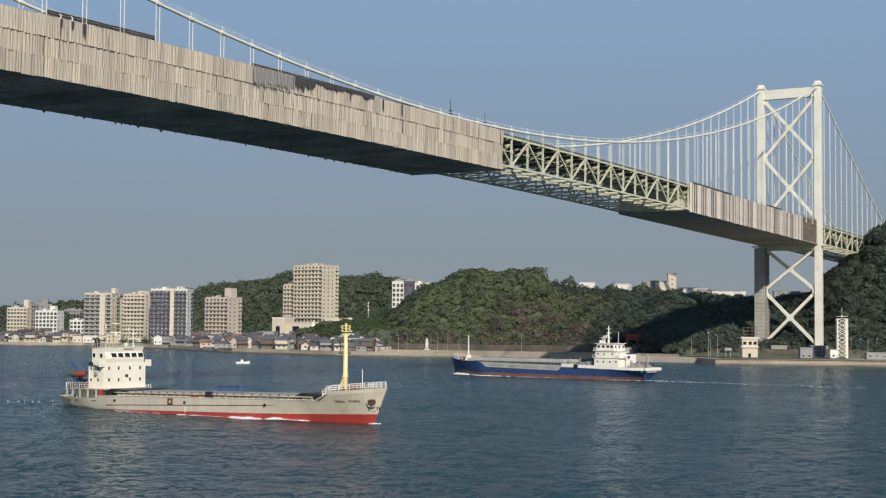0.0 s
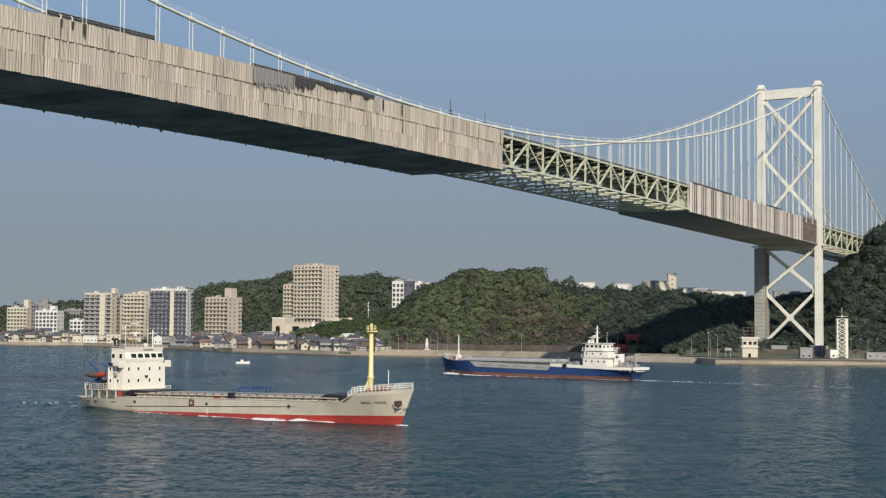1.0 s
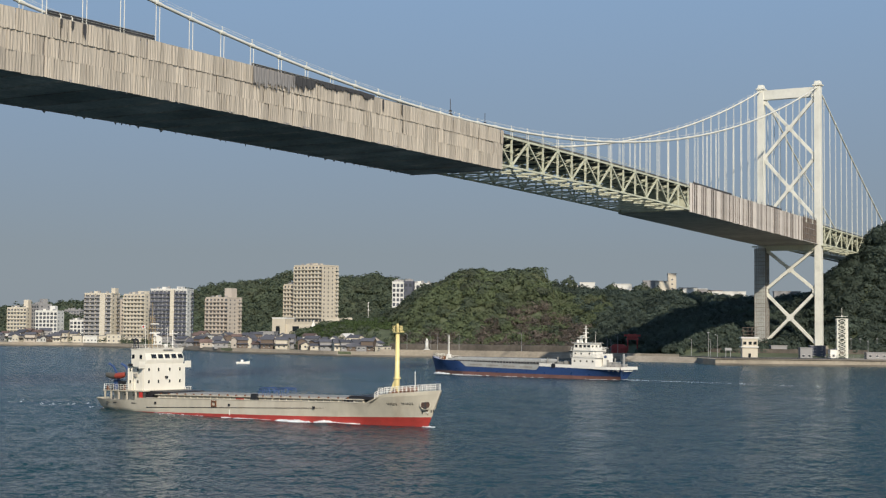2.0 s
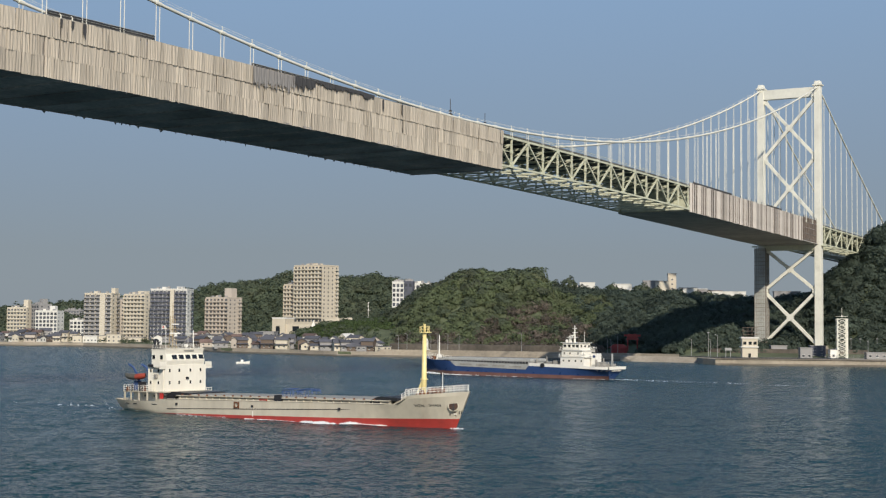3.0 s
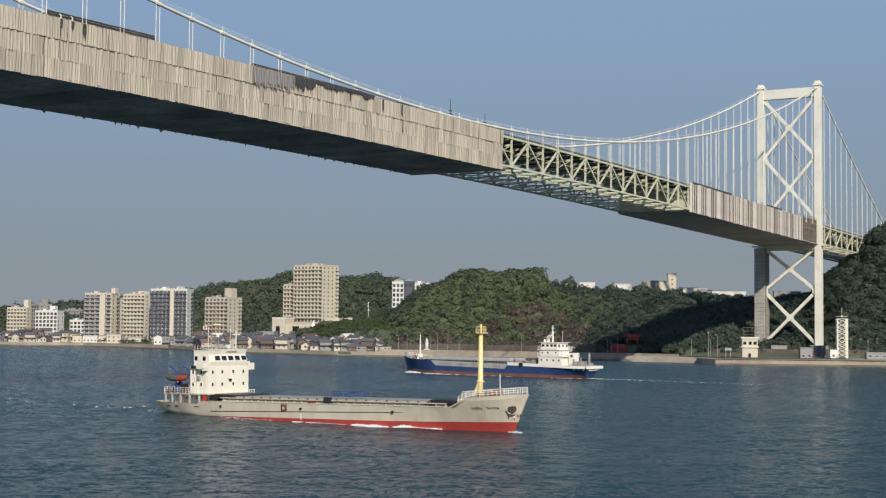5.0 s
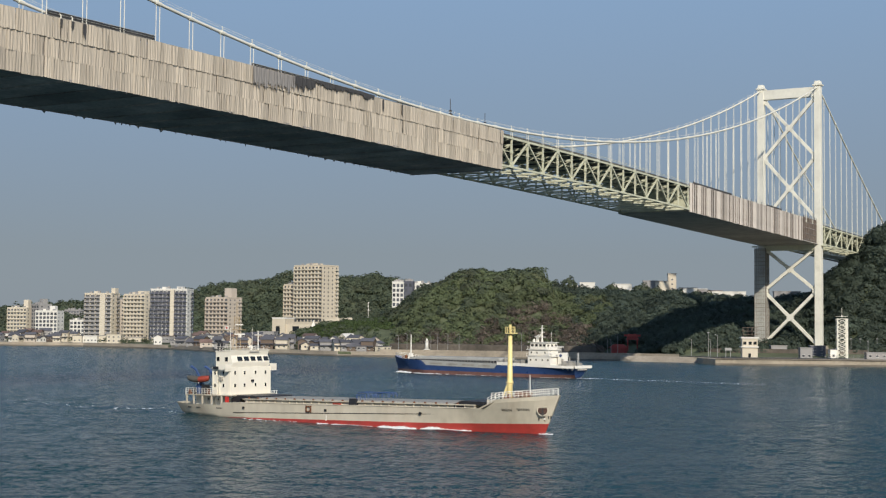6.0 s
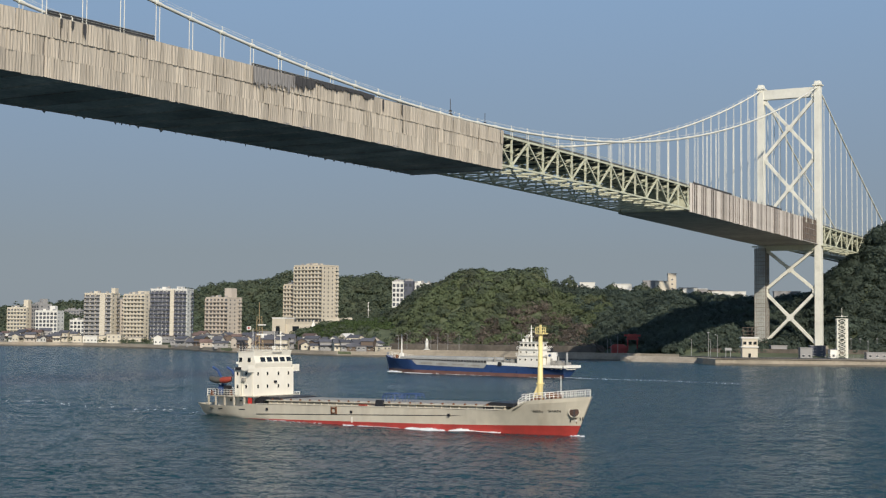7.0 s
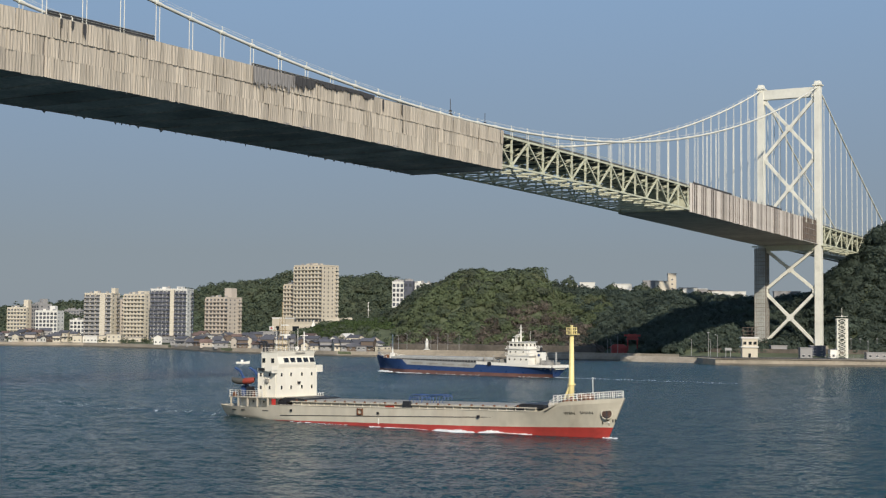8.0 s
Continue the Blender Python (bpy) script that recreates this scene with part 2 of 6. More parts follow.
def tower(bridge):
    t = part("tower", Shape().prism([(1.4, 132.0), (WIDE - 1.4, 132.0), (WIDE - 1.4, 136.8), (1.4, 136.8)], "y", -1.5, 1.5), WHITE_STEEL, bridge, "ivory steel tower with crossed bracing")
    for x in (0, WIDE):
        part("footing", Shape().box(x - 4.2, -4.6, -2, x + 4.2, 4.6, 8.0, 0.8), CONCRETE, t, "grey concrete footing")
        leg = part("leg", Shape().box(x - 1.7, -1.9, 7.8, x + 1.7, 1.9, 137.2, 0.1), WHITE_STEEL, t, bevel=0.15)
        part("saddle", Shape().box(x - 2.3, -2.4, 137.2, x + 2.3, 2.4, 138.0).box(x - 1.7, -1.9, 138.0, x + 1.7, 1.9, 139.8, 0.4), WHITE_STEEL, leg, bevel=0.25)
        inner = 2.2 if x == 0 else WIDE - 2.2
        part("node_plate", Shape().box(inner - 0.8, -1.1, 33.9, inner + 0.8, 1.1, 36.2), WHITE_STEEL, leg)
        part("node_plate", Shape().box(inner - 0.8, -1.1, 100.6, inner + 0.8, 1.1, 103.4), WHITE_STEEL, leg)
    part("crossbeam", Shape().prism([(-3.4, 57.9), (-3.4, 57.3), (1.6, 57.3), (2.2, 55.4), (WIDE - 2.2, 55.4), (WIDE - 1.6, 57.3), (WIDE + 4.6, 57.3), (WIDE + 4.6, 57.9)], "y", -1.8, 1.8), TRUSS_STEEL, t)
    for lo, hi in ((9.0, 34.6), (35.4, 56.4), (71.5, 101.6), (102.4, 131.4)):
        for a, b in ((1.6, WIDE - 1.6), (WIDE - 1.6, 1.6)):
            part("brace", Shape().beam((a, 0, lo), (b, 0, hi), 1.5, 1.45, up=(0, 1, 0)), WHITE_STEEL, t, bevel=0.1)
        mid = (lo + hi) / 2
        part("gusset", Shape().prism([(WIDE / 2 - 1.9, mid), (WIDE / 2, mid - 1.8), (WIDE / 2 + 1.9, mid), (WIDE / 2, mid + 1.8)], "y", -0.85, 0.85), WHITE_STEEL, t)
    # sheeted scaffold round the lower part of the far leg
    wrap = part("leg_scaffold", Shape().box(WIDE - 2.8, -3.1, 9.0, WIDE + 2.8, 3.1, 56.6), LEG_SHEET, t, "grey sheeted scaffold round the leg")
    lift = Shape().box(WIDE - 2.95, -3.25, 0, WIDE + 2.95, 3.25, 0.14).mesh("scaffold_lift", BROWN_NET)
    for k in range(25):
        ob = part("scaffold_lift", lift, None, wrap)
        ob.location.z = 9.5 + 1.92 * k
    pole = Shape().box(0, 0, 9, 0.12, 0.12, 56.8).mesh("scaffold_pole", BROWN_NET)
    for k in range(6):
        ob = part("scaffold_pole", pole, None, wrap)
        ob.location = (WIDE - 2.9 + k * 1.12, 3.05, 0)
        ob = part("scaffold_pole", pole, None, wrap)
        ob.location = (WIDE - 2.93, -3.1 + k * 1.2, 0)
    return t


def cables(bridge):
    nodes = [k * PANEL for k in range(-16, 50)]
    for x in (0, WIDE):
        pts = [(x, s, cable_z(s)) for s in np.arange(-178, 0, 6)] + [(x, s, cable_z(s)) for s in np.arange(0, 530, 4)]
        cable = part("main_cable", Shape().tube(pts, 0.37, 10), CABLE_PAINT, bridge, smooth=True)
        rope = []
        for dx in (-0.5, 0.5):
            rope += [[(x + dx, s, cable_z(s) + 1.15) for s in np.arange(0, 530, 8)]]
        hand = Shape()
        for r in rope:
            hand.tube(r, 0.03, 3)
        part("hand_rope", hand, CABLE_PAINT, cable)
        for s in nodes:
            if abs(s) < 5:
                continue
            z, foot = cable_z(s), deck_z(s) + DEEP
            band = Shape().tube([(x, s - 0.8, cable_z(s - 0.8)), (x, s + 0.8, cable_z(s + 0.8))], 0.5, 10)
            band.box(x - 0.06, s - 0.06, z + 0.4, x + 0.06, s + 0.06, z + 1.5)
            part("cable_band", band, CABLE_PAINT, cable)
            if z - foot > 0.9:
                for ds in (-0.55, 0.55):
                    part("hanger", Shape().tube([(x, s + ds, foot - 0.2), (x, s + ds, z - 0.3)], 0.085, 6), CABLE_PAINT, cable)


def truss_run(bridge, k0, k1):
    """The stiffening truss between two of its nodes, with cross frames, bottom laterals and the deck."""
    run = part("truss", Shape().box(0.2, k0 * PANEL, deck_z(k0 * PANEL) + DEEP - 1.6, 0.4, k0 * PANEL + 0.2, deck_z(k0 * PANEL) + DEEP - 1.4), TRUSS_STEEL, bridge, "pale green-grey steel lattice truss")
    for x in (0, WIDE):
        for k in range(k0, k1):
            a, b = k * PANEL, (k + 1) * PANEL
            part("bottom_chord", Shape().beam((x, a, deck_z(a)), (x, b, deck_z(b)), 0.6, 0.62), TRUSS_STEEL, run)
            part("top_chord", Shape().beam((x, a, deck_z(a) + DEEP), (x, b, deck_z(b) + DEEP), 0.6, 0.62), TRUSS_STEEL, run)
            up, down = (a, b) if k % 2 == 0 else (b, a)
            part("diagonal", Shape().beam((x, up, deck_z(up) + DEEP - 0.3), (x, down, deck_z(down) + 0.3), 0.5, 0.48, up=(1, 0, 0)), TRUSS_STEEL, run)
        for k in range(k0, k1 + 1):
            s = k * PANEL
            part("post", Shape().box(x - 0.25, s - 0.24, deck_z(s) + 0.4, x + 0.25, s + 0.24, deck_z(s) + DEEP - 0.4), TRUSS_STEEL, run)
            z = deck_z(s) + (DEEP if k % 2 == 0 else 0)
            lo, hi = (z - 1.3, z + 0.5) if k % 2 == 0 else (z - 0.5, z + 1.3)
            part("gusset", Shape().box(x - 0.33, s - 0.9, lo + 0.2, x + 0.33, s + 0.9, hi - 0.2), TRUSS_STEEL, run)
            part("gusset", Shape().box(x - 0.3, s - 0.5, deck_z(s) + 4.1, x + 0.3, s + 0.5, deck_z(s) + 5.2), TRUSS_STEEL, run)
    for k in range(k0, k1 + 1):
        s = k * PANEL
        z = deck_z(s)
        part("floor_beam", Shape().box(0.4, s - 0.25, z + DEEP - 2.4, WIDE - 0.4, s + 0.25, z + DEEP - 1.7).box(0.4, s - 0.25, z + DEEP - 0.5, WIDE - 0.4, s + 0.25, z + DEEP - 0.1), TRUSS_STEEL, run)
        part("bottom_strut", Shape().box(0.4, s - 0.18, z - 0.2, WIDE - 0.4, s + 0.18, z + 0.2), TRUSS_STEEL, run)
        for a, b in ((0.3, WIDE / 2), (WIDE - 0.3, WIDE / 2)):
            part("cross_frame_brace", Shape().beam((a, s, z + DEEP - 2.2), (b, s, z + 0.2), 0.26, 0.26), TRUSS_STEEL, run)
            part("cross_frame_brace", Shape().beam((a, s, z + 4.6), ((a + b) / 2, s, z + DEEP - 2.2), 0.22, 0.22), TRUSS_STEEL, run)
    for k in range(k0, k1):
        a, b = k * PANEL, (k + 1) * PANEL
        for p, r in ((0.3, WIDE / 2), (WIDE / 2, 0.3), (WIDE / 2, WIDE - 0.3), (WIDE - 0.3, WIDE / 2)):
            part("lateral_brace", Shape().beam((p, a, deck_z(a)), (r, b, deck_z(b)), 0.28, 0.28), TRUSS_STEEL, run)
        for x in (3.2, 9, 14.5, 20, 25.8):
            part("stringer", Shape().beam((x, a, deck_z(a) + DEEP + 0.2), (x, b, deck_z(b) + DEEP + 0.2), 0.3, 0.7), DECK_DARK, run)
    return run


def sheet_meshes(name, mat, wide, tall, count, sag=0.16, torn=0.0):
    """Hanging sheets with sharp vertical folds and a sagging or torn hem, facing -x."""
    out = []
    for i in range(count):
        rng = random.Random(40 + i)
        ph, amp, f1, f2 = rng.uniform(0, 6.3), rng.uniform(0.10, 0.22), rng.uniform(5, 9), rng.uniform(13, 19)
        bulge, rip = rng.uniform(0.02, 0.14), [rng.uniform(0, torn) for _ in range(15)]
        rows = []
        for a in range(6):
            v = a / 5
            line = []
            for k in range(15):
                u = k / 14
                fold = abs(math.sin(ph + u * f1 + 0.5 * math.sin(v * 2 + ph))) ** 0.6 * (0.35 + 0.65 * v) + 0.35 * math.sin(ph * 2 + u * f2 + v) * (1.1 - 0.5 * v)
                low = (1 - v) ** 2
                line.append((-amp * fold - bulge * math.sin(math.pi * u) * (1 - v), (u - 0.5) * wide * 1.04,
                             (v - 0.5) * tall - low * (sag * math.sin(math.pi * u) - rip[k] * tall) + (rng.uniform(-0.02, 0.02) if a else 0)))
            rows.append(line)
        s = Shape().grid(rows)
        s.grid([[(p[0] + 0.05, p[1], p[2]) for p in r] for r in rows])
        out.append(s.mesh(name, mat, smooth=True))
    return out


COVER_NEAR, COVER_FAR = (331.0, 640.0), (26.0, 177.0)


def cover_edges(s):
    """Hem and top of the canvas cover over the sea."""
    return deck_z(s) - 1.35 + 0.9 * smooth_step(340, 520, s), deck_z(s) + DEEP + 1.5 + 1.0 * smooth_step(360, 520, s)


def far_edge(s):
    """Far side of the hung scaffold floor."""
    return WIDE + 2.8 + 3.4 * smooth_step(380, 520, s)


def near_cover(bridge):
    s0, s1 = COVER_NEAR
    cover = part("scaffold_cover", Shape().box(0.6, s0, cover_edges(s0)[0] + 0.2, WIDE, s0 + 0.3, cover_edges(s0)[1] - 0.5), DARK_CLOTH, bridge, "weathered beige canvas sheets over maintenance scaffold")
    # floor of the hung scaffold, in bays
    n = 30
    for k in range(n):
        a, b = s0 + (s1 - s0) * k / n, s0 + (s1 - s0) * (k + 1) / n
        dip = -0.25 if k == 0 else 0.025 + 0.075 * math.sin(k * 2.4)
        sh = Shape()
        za, zb = cover_edges(a)[0] + 0.15 + dip, cover_edges(b)[0] + 0.15 + dip
        ea, eb = far_edge(a), far_edge(b)
        sh.add([(-0.3, a, za), (ea, a, za), (eb, b, zb), (-0.3, b, zb), (-0.3, a, za + 0.4), (ea, a, za + 0.4), (eb, b, zb + 0.4), (-0.3, b, zb + 0.4)],
               [(0, 3, 2, 1), (4, 5, 6, 7), (0, 1, 5, 4), (1, 2, 6, 5), (2, 3, 7, 6), (3, 0, 4, 7)])
        part("scaffold_floor", sh, SCAFFOLD_DARK, cover)
        part("ledger", Shape().box(-0.2, a - 0.12, za - 0.22, far_edge(a) + 0.2, a + 0.12, za), SCAFFOLD_DARK, cover)
    # roof strip and road deck inside
    inner = Shape()
    inner.grid([[(x, s, deck_z(s) + DEEP + dz) for x, dz in ((0.6, 0.2), (WIDE - 0.6, 0.2))] for s in np.arange(s0, s1, 10)])
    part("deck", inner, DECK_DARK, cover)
    back = Shape().grid([[(far_edge(s), s, z) for z in cover_edges(s)] for s in np.arange(s0, s1, 10)])
    part("far_sheet", back, CLOTH, cover)
    inside = Shape().grid([[(0.35, s, z) for z in (cover_edges(s)[0] + 0.2, cover_edges(s)[1] - 0.7)] for s in np.arange(s0, s1, 5)])
    part("lining", inside, SCAFFOLD_DARK, cover)
    # three tiers of hanging sheets
    wide, tall = 1.86, 3.95
    variants = sheet_meshes("sheet", CLOTH, wide, tall, 16)
    lower = sheet_meshes("sheet_lower", CLOTH, wide, tall, 16, sag=0.03)
    grey = sheet_meshes("sheet_grey", TORN_CLOTH, wide, tall, 5, torn=0.45)
    black = sheet_meshes("sheet_black", DARK_CLOTH, wide, tall, 4, torn=0.6)
    rng = random.Random(5)
    for k in range(112):
        s = s0 + 0.95 + k * wide
        lo, hi = cover_edges(s)
        step = (hi - lo) / 3
        slope = math.atan2(deck_z(s + 1) - deck_z(s - 1), 2)
        for tier in range(3):
            ob = part("sheet", rng.choice(variants if tier == 2 else lower), None, cover)
            ob.location = (-0.35 - (0.0, 0.03, 0.24)[tier] + rng.uniform(-0.05, 0.05), s + rng.uniform(-0.1, 0.1), lo + step * (tier + 0.5) + (rng.uniform(-0.07, 0.07) if tier < 2 else rng.uniform(-0.06, 0.04)))
            ob.rotation_euler = (slope, rng.uniform(-0.015, 0.015), rng.uniform(-0.04, 0.04))
            ob.scale = (1, rng.uniform(0.95, 1.05) if rng.random() < 0.85 else 0.9, step / tall * (1.05 if tier < 2 else 1.03))
    # torn grey netting hung over the top row, and scorched strips by the pipes
    def strips(places):
        for s, me, drop, w, high in places:
            z = cover_edges(s)[1] - 0.1 + high
            ob = part("torn_sheet", me, None, cover, "torn dark grey sheet")
            ob.location = (-0.95 + rng.uniform(-0.05, 0.05), s, z - drop / 2)
            ob.rotation_euler = (math.atan2(deck_z(s + 1) - deck_z(s - 1), 2) + rng.uniform(-0.03, 0.03), 0, rng.uniform(-0.04, 0.04))
            ob.scale = (0.8, w, drop / tall)
    strips([(450.0 - k * 1.75, grey[k % 5], 4.6 - 0.12 * k + rng.uniform(-0.3, 0.5), 1.0, 0.0) for k in range(9)])
    strips([(435.0 - k * 1.5, black[k % 4], rng.uniform(2.2, 4.4), 0.85, 0.2) for k in range(6)])
    strips([(426.0 - k * 1.7, black[k % 4], rng.uniform(0.9, 2.0), 1.0, 0.5) for k in range(15)])
    strips([(509.6, black[0], 1.9, 0.35, 0.0), (506.6, black[1], 2.1, 0.4, 0.0), (503.4, black[2], 3.0, 0.5, 0.0)])
    strips([(397.0, black[3], 3.4, 0.3, 0.0), (388.0, black[0], 3.6, 0.35, 0.0), (412.0, black[2], 2.6, 0.25, 0.0)])
    # raised dark screens with rails on top
    for a, b, rise in ((482.5, 513.5, 1.35), (405, 451, 0.85)):
        sc = Shape()
        pts = np.arange(a, b, 2.5)
        for x in (0.0, 0.12):
            sc.grid([[(x, s, cover_edges(s)[1] - 0.5), (x, s, cover_edges(s)[1] + rise * 0.92 + 0.06 * math.sin(s * 1.7))] for s in pts])
        screen = part("net_screen", sc, DARK_CLOTH, cover, "dark grey netting on a rail")
        for s in pts:
            part("screen_post", Shape().box(0.15, s - 0.05, cover_edges(s)[1] - 0.5, 0.25, s + 0.05, cover_edges(s)[1] + rise + 0.15), SCAFFOLD_DARK, screen)
        part("screen_rail", Shape().tube([(0.2, s, cover_edges(s)[1] + rise) for s in pts], 0.06, 5), SCAFFOLD_DARK, screen)
    for a, b, rise in ((482.5, 513.5, 1.35), (405, 451, 0.85)):
        for dz in (0.35, 0.75, 1.1):
            part("screen_bar", Shape().tube([(-0.15, s, cover_edges(s)[1] - 0.2 + rise * dz) for s in np.arange(a, b, 2.5)], 0.045, 4), LEG_SHEET, cover)
    part("top_rail", Shape().tube([(-0.4, s, cover_edges(s)[1] + 0.05) for s in np.arange(s0, 540, 4)], 0.09, 5), DARK_CLOTH, cover)
    # vent pipes, loose ropes and torn hems
    for s in (509.6, 506.6):
        z = cover_edges(s)[1]
        part("vent_pipe", Shape().tube([(-0.5, s, z + 0.9), (-0.8, s, z + 0.6), (-0.8, s, z - 0.6)], 0.14, 7), CABLE_PAINT, cover)
    tatter = Shape().prism([(-0.5, 0.1), (0.6, 0.1), (0.25, -0.35), (0.05, -0.9), (-0.1, -0.4)], "x", -0.03, 0.03).mesh("torn_hem", SCAFFOLD_DARK)
    for k in range(70):
        s = s0 + 2 + rng.random() * 195
        x = rng.choice((far_edge(s), far_edge(s), far_edge(s) - 0.1, -0.45))
        ob = part("torn_hem", tatter, None, cover)
        ob.location = (x, s, cover_edges(s)[0] + 0.2)
        ob.scale = (1, rng.uniform(0.3, 2.6), rng.uniform(0.25, 1.0) if x > 0 else rng.uniform(0.2, 0.7))
    # antenna masts on the rail
    for s, h in ((344.0, 8.8), (323.0, 7.4)):
        z = deck_z(s) + DEEP + 1.2
        x = WIDE * 0.35
        mast = part("antenna_mast", Shape().tube([(x, s, z), (x, s, z + h)], 0.09, 6), DARK_CLOTH, bridge, "thin dark antenna mast")
        part("antenna_head", Shape().box(x - 0.5, s - 0.5, z + h * 0.42, x + 0.5, s + 0.5, z + h * 0.5).box(x - 0.3, s - 0.3, z + h * 0.55, x + 0.3, s + 0.3, z + h * 0.62), DARK_CLOTH, mast)


def far_edges(s):
    return deck_z(s) - 0.9, deck_z(s) + DEEP + 1.7


def far_cover(bridge):
    s0, s1 = COVER_FAR
    cover = part("scaffold_cover", Shape().box(0.4, s1 - 0.4, far_edges(s1)[0] + 0.2, WIDE + 1, s1, far_edges(s1)[1] - 2.5), TRUSS_STEEL, bridge, "ribbed grey sheeting over maintenance scaffold")
    n = 16
    for k in range(n):
        a, b = s0 - 26 + (s1 + 26 - s0) * k / n, s0 - 26 + (s1 + 26 - s0) * (k + 1) / n
        za, zb = far_edges(a)[0] + 0.1, far_edges(b)[0] + 0.1
        part("scaffold_floor", Shape().add([(-0.3, a, za), (WIDE + 1, a, za), (WIDE + 1, b, zb), (-0.3, b, zb), (-0.3, a, za + 0.4), (WIDE + 1, a, za + 0.4), (WIDE + 1, b, zb + 0.4), (-0.3, b, zb + 0.4)],
             [(0, 3, 2, 1), (4, 5, 6, 7), (0, 1, 5, 4), (1, 2, 6, 5), (2, 3, 7, 6), (3, 0, 4, 7)]), PALE_FLOOR, cover)
    wide = 2.4
    panel = Shape()
    tall = 11.0
    rows = []
    for v in (0.0, 0.34, 0.67, 1.0):
        rows.append([((-0.32 if i % 2 else 0.0), (i / 4 - 0.5) * wide, (v - 0.5) * tall) for i in range(5)])
    panel.grid(rows).grid([[(p[0] + 0.08, p[1], p[2]) for p in r] for r in rows])
    me = panel.mesh("sheet_panel", GREY_SHEET)
    batten = Shape().box(-0.08, -0.14, -tall / 2, 0.08, 0.14, tall / 2).mesh("batten", BROWN_NET)
    rng = random.Random(8)
    for k in range(int((s1 - s0) / wide)):
        s = s1 - wide * (k + 0.5)
        lo, hi = far_edges(s)
        ob = part("sheet_panel", me, None, cover)
        ob.location = (-0.25, s, (lo + hi) / 2 + rng.uniform(-0.08, 0.08))
        ob.scale = (rng.uniform(0.5, 1.5), rng.uniform(0.74, 0.94), (hi - lo) / tall * rng.uniform(0.985, 1.02))
        ob.rotation_euler = (math.atan2(deck_z(s + 1) - deck_z(s - 1), 2), 0, rng.uniform(-0.03, 0.03))
        if rng.random() < 0.35:
            continue
        bar = part("batten", batten, None, cover)
        bar.location = (-0.52, s + wide / 2 + rng.uniform(-0.15, 0.15), (lo + hi) / 2)
        bar.scale = (1, rng.uniform(0.6, 1.5), (hi - lo) / tall)
    part("deck", Shape().grid([[(x, s, deck_z(s) + DEEP + 0.2) for x in (0.6, WIDE - 0.6)] for s in np.arange(0, s1 + 9, 10)]), DECK_DARK, cover)
    part("lining", Shape().grid([[(0.4, s, z) for z in far_edges(s)] for s in np.arange(s0, s1, 10)]), SCAFFOLD_DARK, cover)
    part("far_sheet", Shape().grid([[(WIDE + 1, s, z) for z in far_edges(s)] for s in np.arange(s0, s1, 10)]), GREY_SHEET, cover)
    # top rail with dark net, and the brown net by the tower
    for s in np.arange(s0, s1, 7.0):
        part("rail_post", Shape().box(-0.3, s - 0.08, far_edges(s)[1] - 0.4, -0.15, s + 0.08, far_edges(s)[1] + 1.0), DARK_CLOTH, cover)
    for a, b in ((60, 84), (128, 176)):
        part("rail_net", Shape().grid([[(x, s, far_edges(s)[1] + dz) for x, dz in ((-0.2, -0.3), (-0.2, 0.8), (0.0, 0.8), (0.0, -0.3))] for s in np.arange(a, b, 3.0)]), DARK_CLOTH, cover)
    net = part("net_screen", Shape().grid([[(x, s, z) for x, z in ((0.3, deck_z(s) - 0.4), (0.3, deck_z(s) + DEEP + 2.2), (0.6, deck_z(s) + DEEP + 2.2), (0.6, deck_z(s) - 0.4))] for s in np.arange(3.2, s0 + 1, 2.0)]), BROWN_NET, cover, "brown netted scaffold beside the tower")
    for s in np.arange(3.5, s0, 3.0):
        part("scaffold_pole", Shape().box(0.0, s - 0.09, deck_z(s) - 0.8, 0.2, s + 0.09, deck_z(s) + DEEP + 3.2), BROWN_NET, net)
    for dz in (0.5, 3.2, 6.0, 8.8, 11.0):
        part("scaffold_ledger", Shape().tube([(0.1, s, deck_z(s) + dz) for s in np.arange(3.2, s0 + 1, 3.0)], 0.1, 5), LEG_SHEET, net)


def bridge_deck(bridge):
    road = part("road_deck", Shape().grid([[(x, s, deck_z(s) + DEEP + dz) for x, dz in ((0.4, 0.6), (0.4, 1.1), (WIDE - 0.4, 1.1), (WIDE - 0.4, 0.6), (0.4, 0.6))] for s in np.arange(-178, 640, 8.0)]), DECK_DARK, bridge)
    for x in (0.5, WIDE - 0.5):
        for dz in (1.6, 2.1):
            part("parapet_rail", Shape().tube([(x, s, deck_z(s) + DEEP + dz) for s in np.arange(-178, 640, 10.0)], 0.07, 5), TRUSS_STEEL, road)


def suspension_bridge():
    bridge = thing("suspension_bridge", BRIDGE_AT, "long ivory suspension bridge part wrapped in beige scaffold sheets", "bridge")
    tower(bridge)
    cables(bridge)
    truss_run(bridge, 15, 32)
    truss_run(bridge, -15, 0)
    bridge_deck(bridge)
    near_cover(bridge)
    far_cover(bridge)


suspension_bridge()


